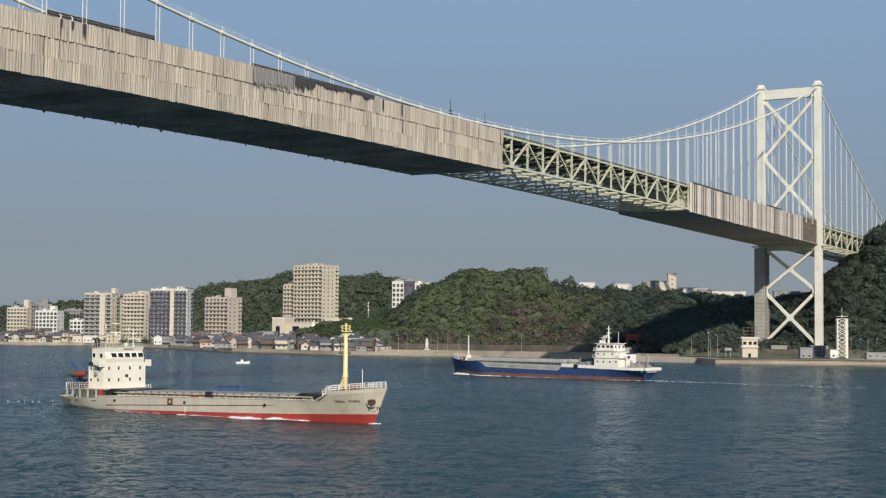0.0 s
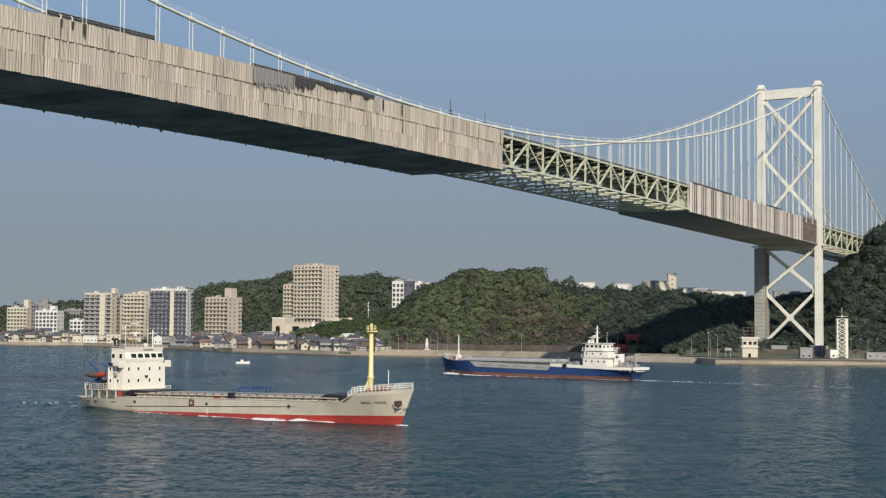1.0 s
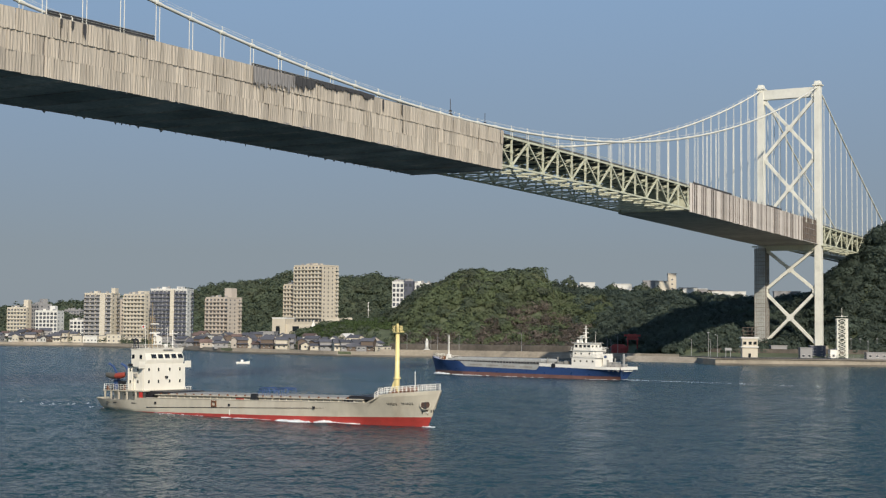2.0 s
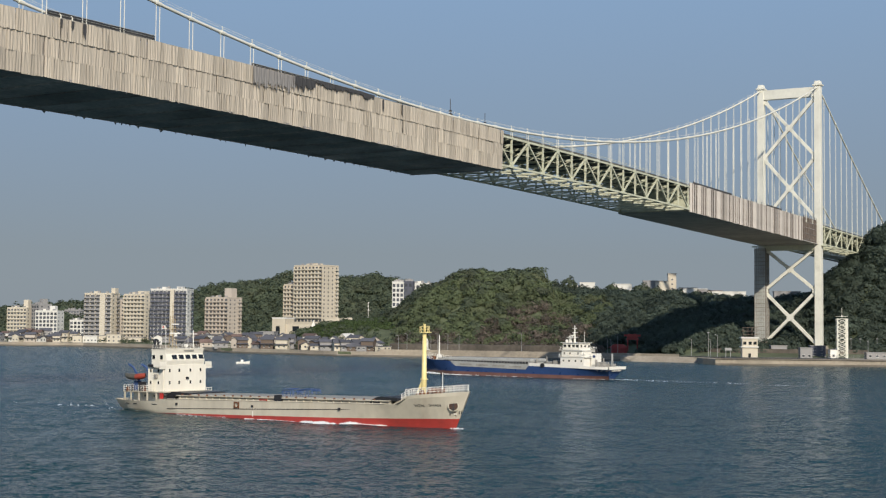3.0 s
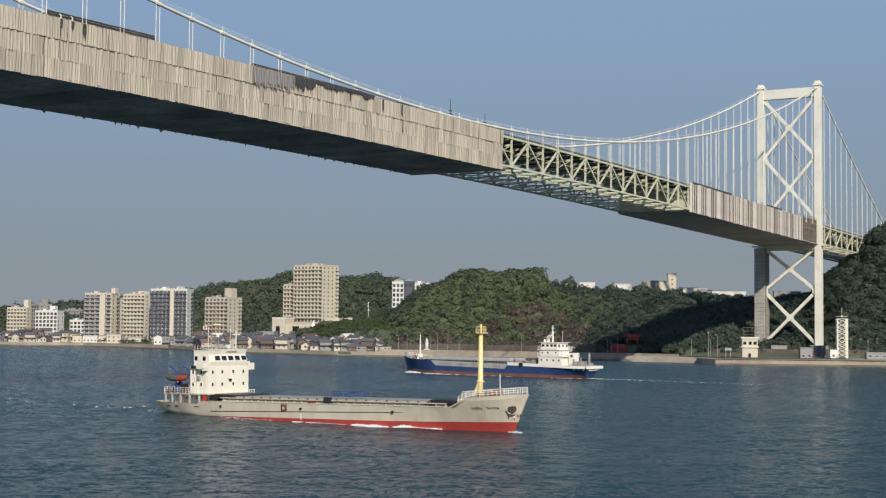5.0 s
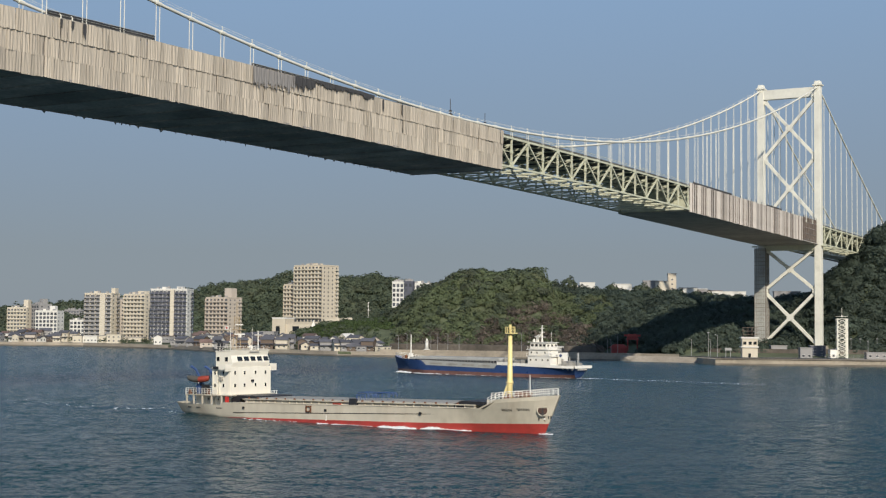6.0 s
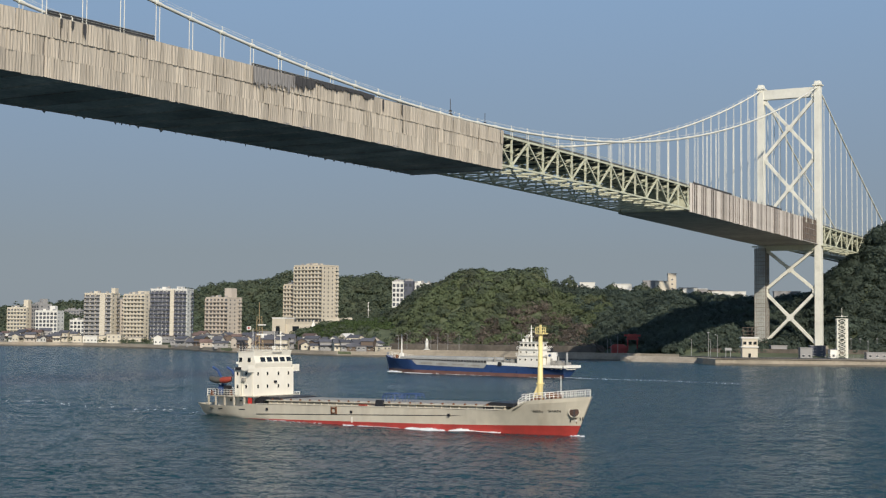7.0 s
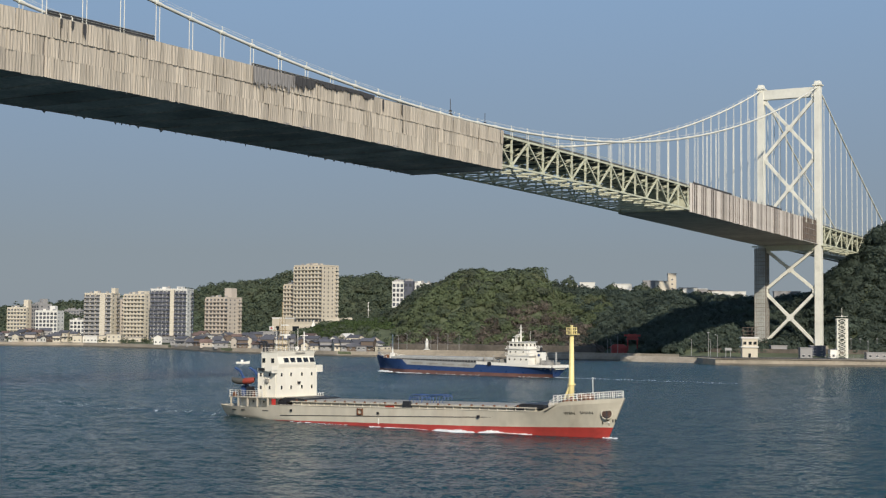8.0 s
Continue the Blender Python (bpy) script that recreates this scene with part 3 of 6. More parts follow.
# ---- woods on the hills ----
LEAF = material("broadleaf_foliage", (0.118, 0.146, 0.088), 0.75, spread=0.22, coarse=0.016, fine=0.12, per_island=0.1, dirt=(0.13, 0.12, 0.075), dirt_amount=0.5)
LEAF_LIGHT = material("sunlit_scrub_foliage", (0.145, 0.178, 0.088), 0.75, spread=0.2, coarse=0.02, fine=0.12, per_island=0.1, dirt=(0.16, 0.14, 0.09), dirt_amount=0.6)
LEAF_DARK = material("dark_evergreen_foliage", (0.088, 0.116, 0.084), 0.75, spread=0.25, coarse=0.03, fine=0.15, per_island=0.12)
LEAF_DRY = material("dry_vines", (0.175, 0.145, 0.115), 0.85, spread=0.3, coarse=0.05, fine=0.5, per_island=0.4)

GRASS_LEAF = material("bank_grass", (0.085, 0.125, 0.045), 0.8, spread=0.2, coarse=0.05, fine=0.5, per_island=0.25)


def lets_light_through(m, share):
    """Leaves pass part of the light."""
    t = m.node_tree
    thin, mix = t.nodes.new("ShaderNodeBsdfTranslucent"), t.nodes.new("ShaderNodeMixShader")
    bsdf = t.nodes["Principled BSDF"]
    mix.inputs["Fac"].default_value = share
    t.links.new(bsdf.inputs["Base Color"].links[0].from_socket, thin.inputs["Color"])
    t.links.new(bsdf.outputs[0], mix.inputs[1]), t.links.new(thin.outputs[0], mix.inputs[2])
    t.links.new(mix.outputs[0], t.nodes["Material Output"].inputs["Surface"])


for leafy in (LEAF, LEAF_LIGHT, LEAF_DARK, LEAF_DRY, GRASS_LEAF):
    lets_light_through(leafy, 0.5)


def crowns(name, places, mat, label, leaves=64, size=1.0, seed=1):
    """Many tree crowns of small leaf clumps with uneven outlines, joined into one object."""
    rng = np.random.default_rng(seed)
    p = np.array(places, float)                      # x, y, z of the foot, radius, height
    n = len(p)
    who = np.repeat(np.arange(n), leaves)
    m = len(who)
    d = rng.normal(size=(m, 3))
    d /= np.linalg.norm(d, axis=1)[:, None]
    d[:, 2] = np.abs(d[:, 2]) * 1.0 - 0.25 * (rng.random(m) < 0.3)
    lobe = 1 + 0.28 * np.sin(d[:, 0] * 4.1 + who * 1.7) * np.cos(d[:, 1] * 3.7 + who * 2.3) + 0.12 * np.sin(d[:, 2] * 6 + who)
    r = p[who, 3] * lobe * (0.76 + 0.28 * rng.random(m))
    c = p[who, :3] + np.stack([d[:, 0] * r, d[:, 1] * r, p[who, 4] * 0.42 + d[:, 2] * p[who, 4] * 0.55 * lobe], 1)
    nrm = d + rng.normal(size=(m, 3)) * 0.13
    nrm /= np.linalg.norm(nrm, axis=1)[:, None]
    a = np.cross(nrm, rng.normal(size=(m, 3)))
    a /= np.linalg.norm(a, axis=1)[:, None]
    b = np.cross(nrm, a)
    s = (p[who, 3] * size * rng.uniform(0.22, 0.42, m))[:, None]
    bend = nrm * s * 0.25
    v = np.stack([c - a * s - bend, c + a * s * 0.9 - b * s * 0.7, c + b * s + bend], 1).reshape(-1, 3)
    me = bpy.data.meshes.new(name)
    me.vertices.add(3 * m)
    me.vertices.foreach_set("co", v.ravel())
    me.loops.add(3 * m)
    me.loops.foreach_set("vertex_index", np.arange(3 * m, dtype=np.int32))
    me.polygons.add(m)
    me.polygons.foreach_set("loop_start", np.arange(0, 3 * m, 3, dtype=np.int32))
    me.update(calc_edges=True)
    me.validate()
    me.materials.append(mat)
    return tagged(new(name, me), label, "trees", kind="stuff")


def clear_of_buildings(x, y):
    for bx, by, r in CLEARINGS:
        if (x - bx) ** 2 + (y - by) ** 2 < r * r:
            return False
    return True


CLEARINGS = [(-86, 1052, 34), (-26, 912, 16), (-84, 1015, 22), (-72, 1030, 20), (-62, 860, 5), (186, 710, 12), (161, 724, 12), (97, 738, 10), (89, 728, 10)]


def woods():
    rng = random.Random(11)
    near, dry, back, low = [], [], [], []
    bank, light, dark = [], [], []
    for _ in range(20000):
        x, y = rng.uniform(-110, 330), rng.uniform(675, 885)
        inland = y - lerp_table(SHORE, x)
        g = ground(x, y)
        if inland < (30 if x < 118 else 53) or not clear_of_buildings(x, y):
            continue
        if x > 192 and y > 850 or rng.random() < 0.62:
            continue
        if x < -24 - (y - 790) * 0.10 and y < 925:
            if y > 812:
                bank.append((x, y, g - 0.3, rng.uniform(0.8, 1.5), rng.uniform(0.9, 1.8)))
            continue
        if x < -60:
            continue
        r = rng.uniform(2.3, 5.2)
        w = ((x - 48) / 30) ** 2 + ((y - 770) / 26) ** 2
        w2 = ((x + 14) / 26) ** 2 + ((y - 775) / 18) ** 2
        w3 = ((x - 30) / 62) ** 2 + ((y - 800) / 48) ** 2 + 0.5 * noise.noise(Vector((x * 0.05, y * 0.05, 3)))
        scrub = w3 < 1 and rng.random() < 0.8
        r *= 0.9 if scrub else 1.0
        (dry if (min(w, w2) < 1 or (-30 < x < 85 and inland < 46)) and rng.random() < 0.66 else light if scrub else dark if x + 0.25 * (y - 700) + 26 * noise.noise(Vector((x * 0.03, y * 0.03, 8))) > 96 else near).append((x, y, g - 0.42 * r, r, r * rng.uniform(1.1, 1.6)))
    for _ in range(2000):
        x, y = rng.uniform(-102, -30), rng.uniform(815, 940)
        bank.append((x, y, ground(x, y) - 0.3, rng.uniform(0.8, 1.5), rng.uniform(0.8, 1.5)))
    for _ in range(5200):
        x, y = rng.uniform(-900, 160), rng.uniform(1180, 1450)
        if x < -0.36 * y - 40 or x > 0.02 * y:
            continue
        r = rng.uniform(4.0, 6.5)
        back.append((x, y, ground(x, y) - 1, r, r * rng.uniform(1.3, 1.9)))
    for _ in range(420):
        x = rng.uniform(-330, -30)
        y = lerp_table(SHORE, x) + rng.uniform(16, 150)
        if clear_of_buildings(x, y):
            r = rng.uniform(1.2, 2.6)
            low.append((x, y, ground(x, y) - 0.4, r, r * rng.uniform(1.4, 2.0)))
    crowns("hillside_trees", near, LEAF, "dense dark green broadleaf trees covering the hill", 240, 0.46, 3)
    crowns("evergreen_trees", dark, LEAF_DARK, "dark evergreen trees on the slope behind the quay", 260, 0.42, 12)
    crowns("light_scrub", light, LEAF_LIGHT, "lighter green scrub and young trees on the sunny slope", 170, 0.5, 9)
    crowns("bank_scrub", bank, GRASS_LEAF, "bright green grass and low scrub on the bank", 90, 0.8, 8)
    crowns("dry_thicket", dry, LEAF_DRY, "brownish bare vines and dry thicket on the slope", 220, 0.34, 4)
    crowns("distant_woods", back, LEAF, "far dark green woods on the back hills", 120, 0.6, 5)
    crowns("garden_trees", low, LEAF, "small garden trees between the houses", 90, 0.6, 6)
    # ridge-top trees standing free
    for x, y, r, h in ((74, 842, 5.0, 10.5), (66, 846, 3.2, 7.5), (100, 846, 4.2, 8.6), (118, 850, 5.6, 9.5), (139, 848, 4.0, 7.0), (150, 850, 3.4, 7.0), (157, 850, 3.6, 7.4), (126, 848, 4.2, 7.6)):
        g = ground(x, y)
        tree = thing("tree", pose(x, y, g), "dark green ridge-top tree with a rounded crown", "tree", "ridge trees")
        part("trunk", Shape().tube([(0, 0, -1), (0.1, 0, h * 0.3), (0, 0.1, h * 0.7)], [0.35, 0.25, 0.08], 7), WALL_STONE, tree)
        cr = crowns("crown", [(0, 0, 0, r, h)], LEAF, "rounded leafy crown", 500, 0.4, int(x))
        cr.parent = tree
        for key in ("category", "kind", "label"):
            del cr[key]


woods()


# ---- shore works ----
def along_shore(x0, x1, step):
    n = max(int((x1 - x0) / step), 1)
    return [x0 + (x1 - x0) * i / n for i in range(n + 1)]


def strip(name, xs, profile, mat, label, category, kind="structure"):
    """A wall or kerb that follows the shore: profile gives (inland, z) points."""
    s = Shape()
    s.grid([[(x, lerp_table(SHORE, x) + d, z) for d, z in profile] for x in xs])
    return tagged(part(name, s, mat), label, category, kind=kind)


def shore_works():
    xs = along_shore(-700, 118, 9.0)
    strip("sea_wall", xs, [(-0.8, -2), (-0.8, 1.0), (-0.3, 1.0), (-0.3, 2.5), (0.5, 2.6), (0.5, 1.5)], CONCRETE, "pale concrete sea wall along the waterfront", "sea wall")
    strip("quay_foot", xs, [(-2.4, -2), (-2.4, 0.55), (-0.8, 0.75), (-0.8, -1)], WET_CONCRETE, "tide-darkened stone foot of the sea wall", "sea wall")
    strip("road", along_shore(-34, 185, 8.0), [(1.2, 2.75), (1.2, 2.95), (9.5, 3.0), (9.5, 2.6)], ASPHALT, "grey coast road behind the sea wall", "road")
    strip("parapet", along_shore(-32, 112, 8.0), [(0.6, 2.5), (0.6, 3.75), (1.0, 3.75), (1.0, 2.5)], CONCRETE, "pale concrete parapet beside the coast road", "parapet")
    strip("retaining_wall", along_shore(-28, 78, 6.0), [(24, 2), (24.3, 6.4), (25.6, 6.6), (25.6, 2)], WALL_STONE, "dark mossy retaining wall below the wooded hill", "wall")
    strip("retaining_wall", along_shore(126, 330, 8.0), [(50, 2), (50.2, 6.2), (51.4, 6.4), (51.4, 2)], WALL_STONE, "dark stained retaining wall behind the quay", "wall")
    # slipway of pale concrete sloping to the water
    s = Shape()
    s.add([(86, 694, 2.6), (120, 672, 2.6), (119, 664.5, -0.6), (92, 684, -0.6), (86, 694, -1), (120, 672, -1)], [(0, 1, 2, 3), (0, 3, 4), (1, 5, 2), (3, 2, 5, 4)])
    tagged(part("slipway", s, CONCRETE), "sloping pale concrete slipway", "slipway", kind="structure")
    # quay below the tower
    q = Shape().prism([(117.5, 648), (121, 636.5), (135, 632.5), (193, 625), (330, 606), (330, 672), (193, 699), (125, 703), (117.5, 660)], "z", -2, 2.62)
    tagged(part("quay", q, CONCRETE), "broad concrete quay round the bridge tower", "quay", kind="structure")
    c = Shape()
    edge = [(121, 636.5), (135, 632.5), (193, 625), (330, 606)]
    for (ax, ay), (bx, by) in zip(edge, edge[1:]):
        c.beam((ax, ay - 0.05, 2.7), (bx, by - 0.05, 2.7), 0.8, 0.4)
        c.beam((ax, ay - 0.55, 0.1), (bx, by - 0.55, 0.1), 1.1, 1.3)
    tagged(part("quay_edge", c, WET_CONCRETE), "stained concrete edge of the quay", "quay", kind="structure")


shore_works()


# ---- ships ----
HULL_GREY = material("grey_beige_hull_paint", (0.55, 0.50, 0.395), 0.45, spread=0.1, coarse=0.12, fine=1.0, dirt=(0.27, 0.19, 0.12), dirt_amount=0.4, stretch=(1, 1, 0.35))
HULL_RED = material("red_boot_paint", (0.40, 0.050, 0.040), 0.4, spread=0.14, coarse=0.2, fine=1.2, dirt=(0.22, 0.05, 0.04), dirt_amount=0.5)
SHIP_WHITE = material("cream_ship_paint", (0.80, 0.755, 0.64), 0.4, spread=0.04, coarse=0.3, fine=2.0, dirt=(0.55, 0.42, 0.28), dirt_amount=0.12, stretch=(1, 1, 0.3))
CLEAN_WHITE = material("white_ship_paint", (0.80, 0.77, 0.69), 0.4, spread=0.04)
MAST_YELLOW = material("pale_yellow_mast_paint", (0.82, 0.68, 0.30), 0.4, spread=0.08, coarse=0.5, fine=3, dirt=(0.5, 0.33, 0.12), dirt_amount=0.3)
MAST_DULL = material("dull_ochre_paint", (0.36, 0.27, 0.15), 0.5, spread=0.15)
SHIP_BLUE = material("blue_hull_paint", (0.026, 0.058, 0.160), 0.35, spread=0.12, coarse=0.15, fine=1.0)
DULL_RED = material("faded_red_boot_paint", (0.17, 0.085, 0.07), 0.5, spread=0.2, coarse=0.2, fine=1.0)
DECK_GREY = material("deck_grey_paint", (0.30, 0.285, 0.25), 0.6, spread=0.2, coarse=0.3, fine=2)
HATCH_GREY = material("hatch_grey_paint", (0.36, 0.36, 0.34), 0.6, spread=0.15, coarse=0.3, fine=2)
BLACK = material("black_paint", (0.02, 0.02, 0.022), 0.5)
RACK_BLUE = material("blue_frame_paint", (0.035, 0.075, 0.20), 0.5, spread=0.2)
BOAT_ORANGE = material("faded_orange_boat", (0.30, 0.05, 0.03), 0.5, spread=0.15)
BOAT_DARK = material("dark_boat_cover", (0.10, 0.095, 0.08), 0.8, spread=0.2)
RUST = material("rust", (0.16, 0.065, 0.03), 0.85, spread=0.3, coarse=1.0, fine=5)
HAWSE = material("dark_rusty_steel", (0.075, 0.04, 0.028), 0.85, spread=0.3, coarse=1.0, fine=4)
DARK_GLASS = material("dark_window_glass", (0.015, 0.018, 0.02), 0.08, spread=0.05)
SIGN_RED = material("red_sign_paint", (0.5, 0.04, 0.03), 0.5)
LETTER = material("black_lettering", (0.03, 0.03, 0.03), 0.5)
FOAM = material("white_foam", (0.78, 0.80, 0.80), 0.9, spread=0.15, coarse=0.8, fine=4, bump=0.08, bump_scale=3.0)


def hull_shape(ends, deck_line, water_line, z_lo, z_hi, rows=7, cols=40):
    """Both sides of a hull between two heights (functions of u). ends(z) gives stern and bow u; the half beams are tables over 0..1."""
    s = Shape()
    for side in (-1, 1):
        grid = []
        for j in range(rows):
            line = []
            for i in range(cols + 1):
                p = i / cols
                u_ref = ends(0)[0] + (ends(0)[1] - ends(0)[0]) * p
                z = z_lo(u_ref) + (z_hi(u_ref) - z_lo(u_ref)) * j / (rows - 1)
                a, b = ends(z)
                k = min(max(z / 3.2, -0.3), 1.4)
                half = lerp_table(water_line, p) * (1 - k) + lerp_table(deck_line, p) * k
                line.append((a + (b - a) * p, side * max(half, 0.02), z))
            grid.append(line)
        s.grid(grid)
    # closed ends and bottom edge
    return s


def bulwark_point(ends, deck_line, water_line, u, z):
    a, b = ends(z)
    p = (u - a) / (b - a)
    k = min(max(z / 3.2, -0.3), 1.4)
    return lerp_table(water_line, p) * (1 - k) + lerp_table(deck_line, p) * k


def rail(points, height, posts, mat, name, parent, bars=2, r=0.035):
    """A ship's rail: posts and bars along points."""
    s = Shape()
    for i in range(bars):
        s.tube([(x, y, z + height * (i + 1) / bars) for x, y, z in points], r, 5)
    for i in range(posts):
        k = i / max(posts - 1, 1) * (len(points) - 1)
        a, b = Vector(points[int(k)]), Vector(points[min(int(k) + 1, len(points) - 1)])
        p = a.lerp(b, k - int(k))
        s.tube([p, p + Vector((0, 0, height))], r, 5)
    return part(name, s, mat, parent)


def lettering(words, size, m, mat, parent, name):
    cu = bpy.data.curves.new(name, "FONT")
    cu.body, cu.size, cu.extrude, cu.offset = words, size, 0.01, 0.0
    ob = new(name, cu)
    cu.materials.append(mat)
    bpy.context.view_layer.update()
    me = bpy.data.meshes.new_from_object(ob.evaluated_get(bpy.context.evaluated_depsgraph_get()))
    bpy.data.objects.remove(ob)
    ob = new(name, me)
    ob.parent, ob.matrix_local = parent, m
    return ob


def window_row(parent, places, w, h, m_face, name="window"):
    """Dark ports with a raised frame, at (x, y) on the face whose pose is m_face (x along, y up, z out)."""
    pane = Shape().box(-w / 2, -h / 2, 0.0, w / 2, h / 2, 0.03).mesh("pane", DARK_GLASS)
    fr = Shape()
    t = 0.07
    fr.box(-w / 2 - t, -h / 2 - t, 0, w / 2 + t, -h / 2, 0.06).box(-w / 2 - t, h / 2, 0, w / 2 + t, h / 2 + t, 0.06)
    fr.box(-w / 2 - t, -h / 2, 0, -w / 2, h / 2, 0.06).box(w / 2, -h / 2, 0, w / 2 + t, h / 2, 0.06)
    fr = fr.mesh("window_frame", SHIP_WHITE)
    for x, y in places:
        ob = part(name, fr, None, parent)
        ob.matrix_local = m_face @ pose(x, y, 0)
        part("pane", pane, None, ob)


def coaster():
    """Grey-beige coastal freighter: bow at +x, port at +y, z from the waterline."""
    ship = thing("cargo_ship", pose(0, 0, 0), "grey-beige coastal cargo ship with red waterline and cream wheelhouse", "cargo ship")
    ends = lambda z: (-38.2 - 0.26 * z + 2.6 * max(0.9 - z, 0.0) ** 1.4, 35.2 + 0.44 * z)
    deck_line = [(0, 4.0), (0.04, 4.9), (0.12, 5.8), (0.2, 6.0), (0.78, 6.0), (0.86, 5.2), (0.92, 3.7), (0.97, 1.7), (1, 0.12)]
    water_line = [(0, 2.4), (0.06, 4.0), (0.14, 5.2), (0.25, 5.9), (0.35, 6.0), (0.7, 6.0), (0.8, 4.9), (0.88, 3.1), (0.95, 1.3), (1, 0.04)]
    red = lambda u: 0.52 + u * 0.0066
    top_table = [(-36, 2.75), (-33, 2.5), (-23.6, 2.5), (-23.3, 3.0), (25.6, 3.15), (28.2, 4.7), (35.2, 5.3)]
    top = lambda u: lerp_table(top_table, u)
    hull = part("hull", hull_shape(ends, deck_line, water_line, red, top, 8, 90), HULL_GREY, ship)
    part("boot_topping", hull_shape(ends, deck_line, water_line, lambda u: -2.4, red, 5, 60), HULL_RED, hull, "red underwater paint")
    half = lambda u, z: bulwark_point(ends, deck_line, water_line, u, z)
    # transom
    rows = []
    for j in range(6):
        z = -1.4 + 4.15 * j / 5
        rows.append([(ends(z)[0], y * half(ends(z)[0], z), z) for y in (-1, -0.5, 0, 0.5, 1)])
    part("transom", Shape().grid(rows), HULL_GREY, hull)
    # decks
    us = [ends(2.3)[0] + 0.02 + (ends(2.3)[1] - ends(2.3)[0] - 0.1) * i / 40 for i in range(41)]
    part("main_deck", Shape().grid([[(u, -half(u, 2.2) + 0.05, 2.2), (u, half(u, 2.2) - 0.05, 2.2)] for u in us if u < 28]), DECK_GREY, hull)
    fus = [27.2 + (36.9 - 27.2) * i / 14 for i in range(15)]
    part("forecastle_deck", Shape().grid([[(u, -half(u, 4.4) + 0.03, lerp_table(top_table, u - 1.5) - 0.12), (u, half(u, 4.4) - 0.03, lerp_table(top_table, u - 1.5) - 0.12)] for u in fus]), DECK_GREY, hull)
    part("forecastle_bulkhead", Shape().box(27.1, -3.7, 2.2, 27.3, 3.7, 4.4), HULL_GREY, hull)
    # rubbing strakes
    for z, a, b in ((1.75, -23, 26), ):
        for side in (-1, 1):
            part("rubbing_strake", Shape().tube([(u, side * (half(u, z) + 0.03), z - 0.05 + 0.021 * u) for u in np.arange(a, b, 2.0)], 0.06, 5), BLACK, hull)
    for side in (-1, 1):
        part("bulwark_cap", Shape().tube([(u, side * (half(u, top(u)) + 0.02), top(u) + 0.03) for u in np.arange(-23, 25.6, 2.0)], 0.08, 5), HULL_GREY, hull)
    # hatch coaming with stays and folding covers
    coaming = part("hatch_coaming", Shape().box(-21.5, -4.6, 2.2, 25.5, -4.4, 3.6).box(-21.5, 4.4, 2.2, 25.5, 4.6, 3.6).box(-21.5, -4.4, 2.2, -21.3, 4.4, 3.6).box(25.3, -4.4, 2.2, 25.5, 4.4, 3.6), HULL_GREY, ship)
    stay = Shape().prism([(-4.9, 2.25), (-4.6, 2.25), (-4.6, 3.55), (-4.75, 3.55)], "x", -0.06, 0.06).mesh("coaming_stay", HULL_GREY)
    for k in range(29):
        ob = part("coaming_stay", stay, None, coaming)
        ob.location.x = -21 + k * 1.6
    part("coaming_lip", Shape().box(-21.7, -5.0, 3.58, 25.7, -4.3, 3.72).box(-21.7, 4.3, 3.58, 25.7, 5.0, 3.72), HULL_GREY, coaming)
    lid = Shape().box(0, -4.3, 3.5, 2.9, 4.3, 3.9, 0.12).mesh("hatch_cover", DECK_GREY)
    for k in range(14):
        part("hatch_cover", lid, None, coaming).location.x = -21.2 + k * 3.0
    cleat = Shape().box(-0.14, -0.12, 0, 0.14, 0.12, 0.26, 0.03).mesh("cleat", RUST)
    for k in range(22):
        ob = part("cleat", cleat, None, coaming)
        ob.location = (-20.5 + k * 2.05, -4.7, 3.72)
    # stowed dark covers at both ends of the hold
    for x0, x1 in ((21.4, 27.0), (-24.9, -18.9)):
        part("stowed_cover", Shape().prism([(x0, 3.6), (x1, 3.6), (x1 - 0.2, 4.15), (x0 + 1.6, 4.3)], "y", -4.5, 4.5), BLACK, ship, "black tarpaulin over stowed hatch covers")
        part("cover_stand", Shape().box(x0 + 0.4, -4.75, 2.2, x0 + 2.2, -4.4, 3.6), BLACK, ship)
    # blue pipe racks on the hatch
    for x, wide, flat in ((0.9, 2.6, 0.55), (4.6, 3.0, 0.25)):
        fr = Shape()
        arch = [(x + wide / 2 - wide / 2 * math.copysign(abs(math.cos(a)) ** flat, math.cos(a)), 3.95 + 1.25 * math.sin(a) ** flat) for a in np.linspace(0.02, math.pi - 0.02, 9)]
        for y in (-2.3, -1.3, -0.3):
            fr.tube([(p, y, q) for p, q in arch], 0.075, 5)
        for p, q in arch[1:-1:2]:
            fr.tube([(p, -2.3, q), (p, -0.3, q)], 0.06, 5)
        for k in range(5):
            p = x + wide * (k + 0.5) / 5
            fr.tube([(p, -2.3, 3.9), (p, -2.3, 4.95)], 0.05, 4)
        part("frame_rack", fr, RACK_BLUE, ship, "blue tubular frame on the hatch")
    part("grab_box", Shape().box(1.7, -5.3, 2.9, 3.3, -4.7, 4.25, 0.1), BLACK, ship, bevel=0.05)
    part("fire_box", Shape().box(-1.6, -5.25, 3.0, -0.1, -4.85, 3.4), BOAT_ORANGE, ship)
    # bow: rail, windlass, mast, anchor
    for side in (-1, 1):
        pts = [(u, side * (half(u, 4.6) - 0.08), lerp_table(top_table, u - 1.6)) for u in np.linspace(28.3, 37.2, 12)]
        rail(pts, 1.05, 18, CLEAN_WHITE, "bow_rail", ship, 3, 0.045)
    rail([(28.3, -4.2, 4.55), (28.3, 4.2, 4.55)], 1.05, 9, CLEAN_WHITE, "bow_rail", ship, 3, 0.045)
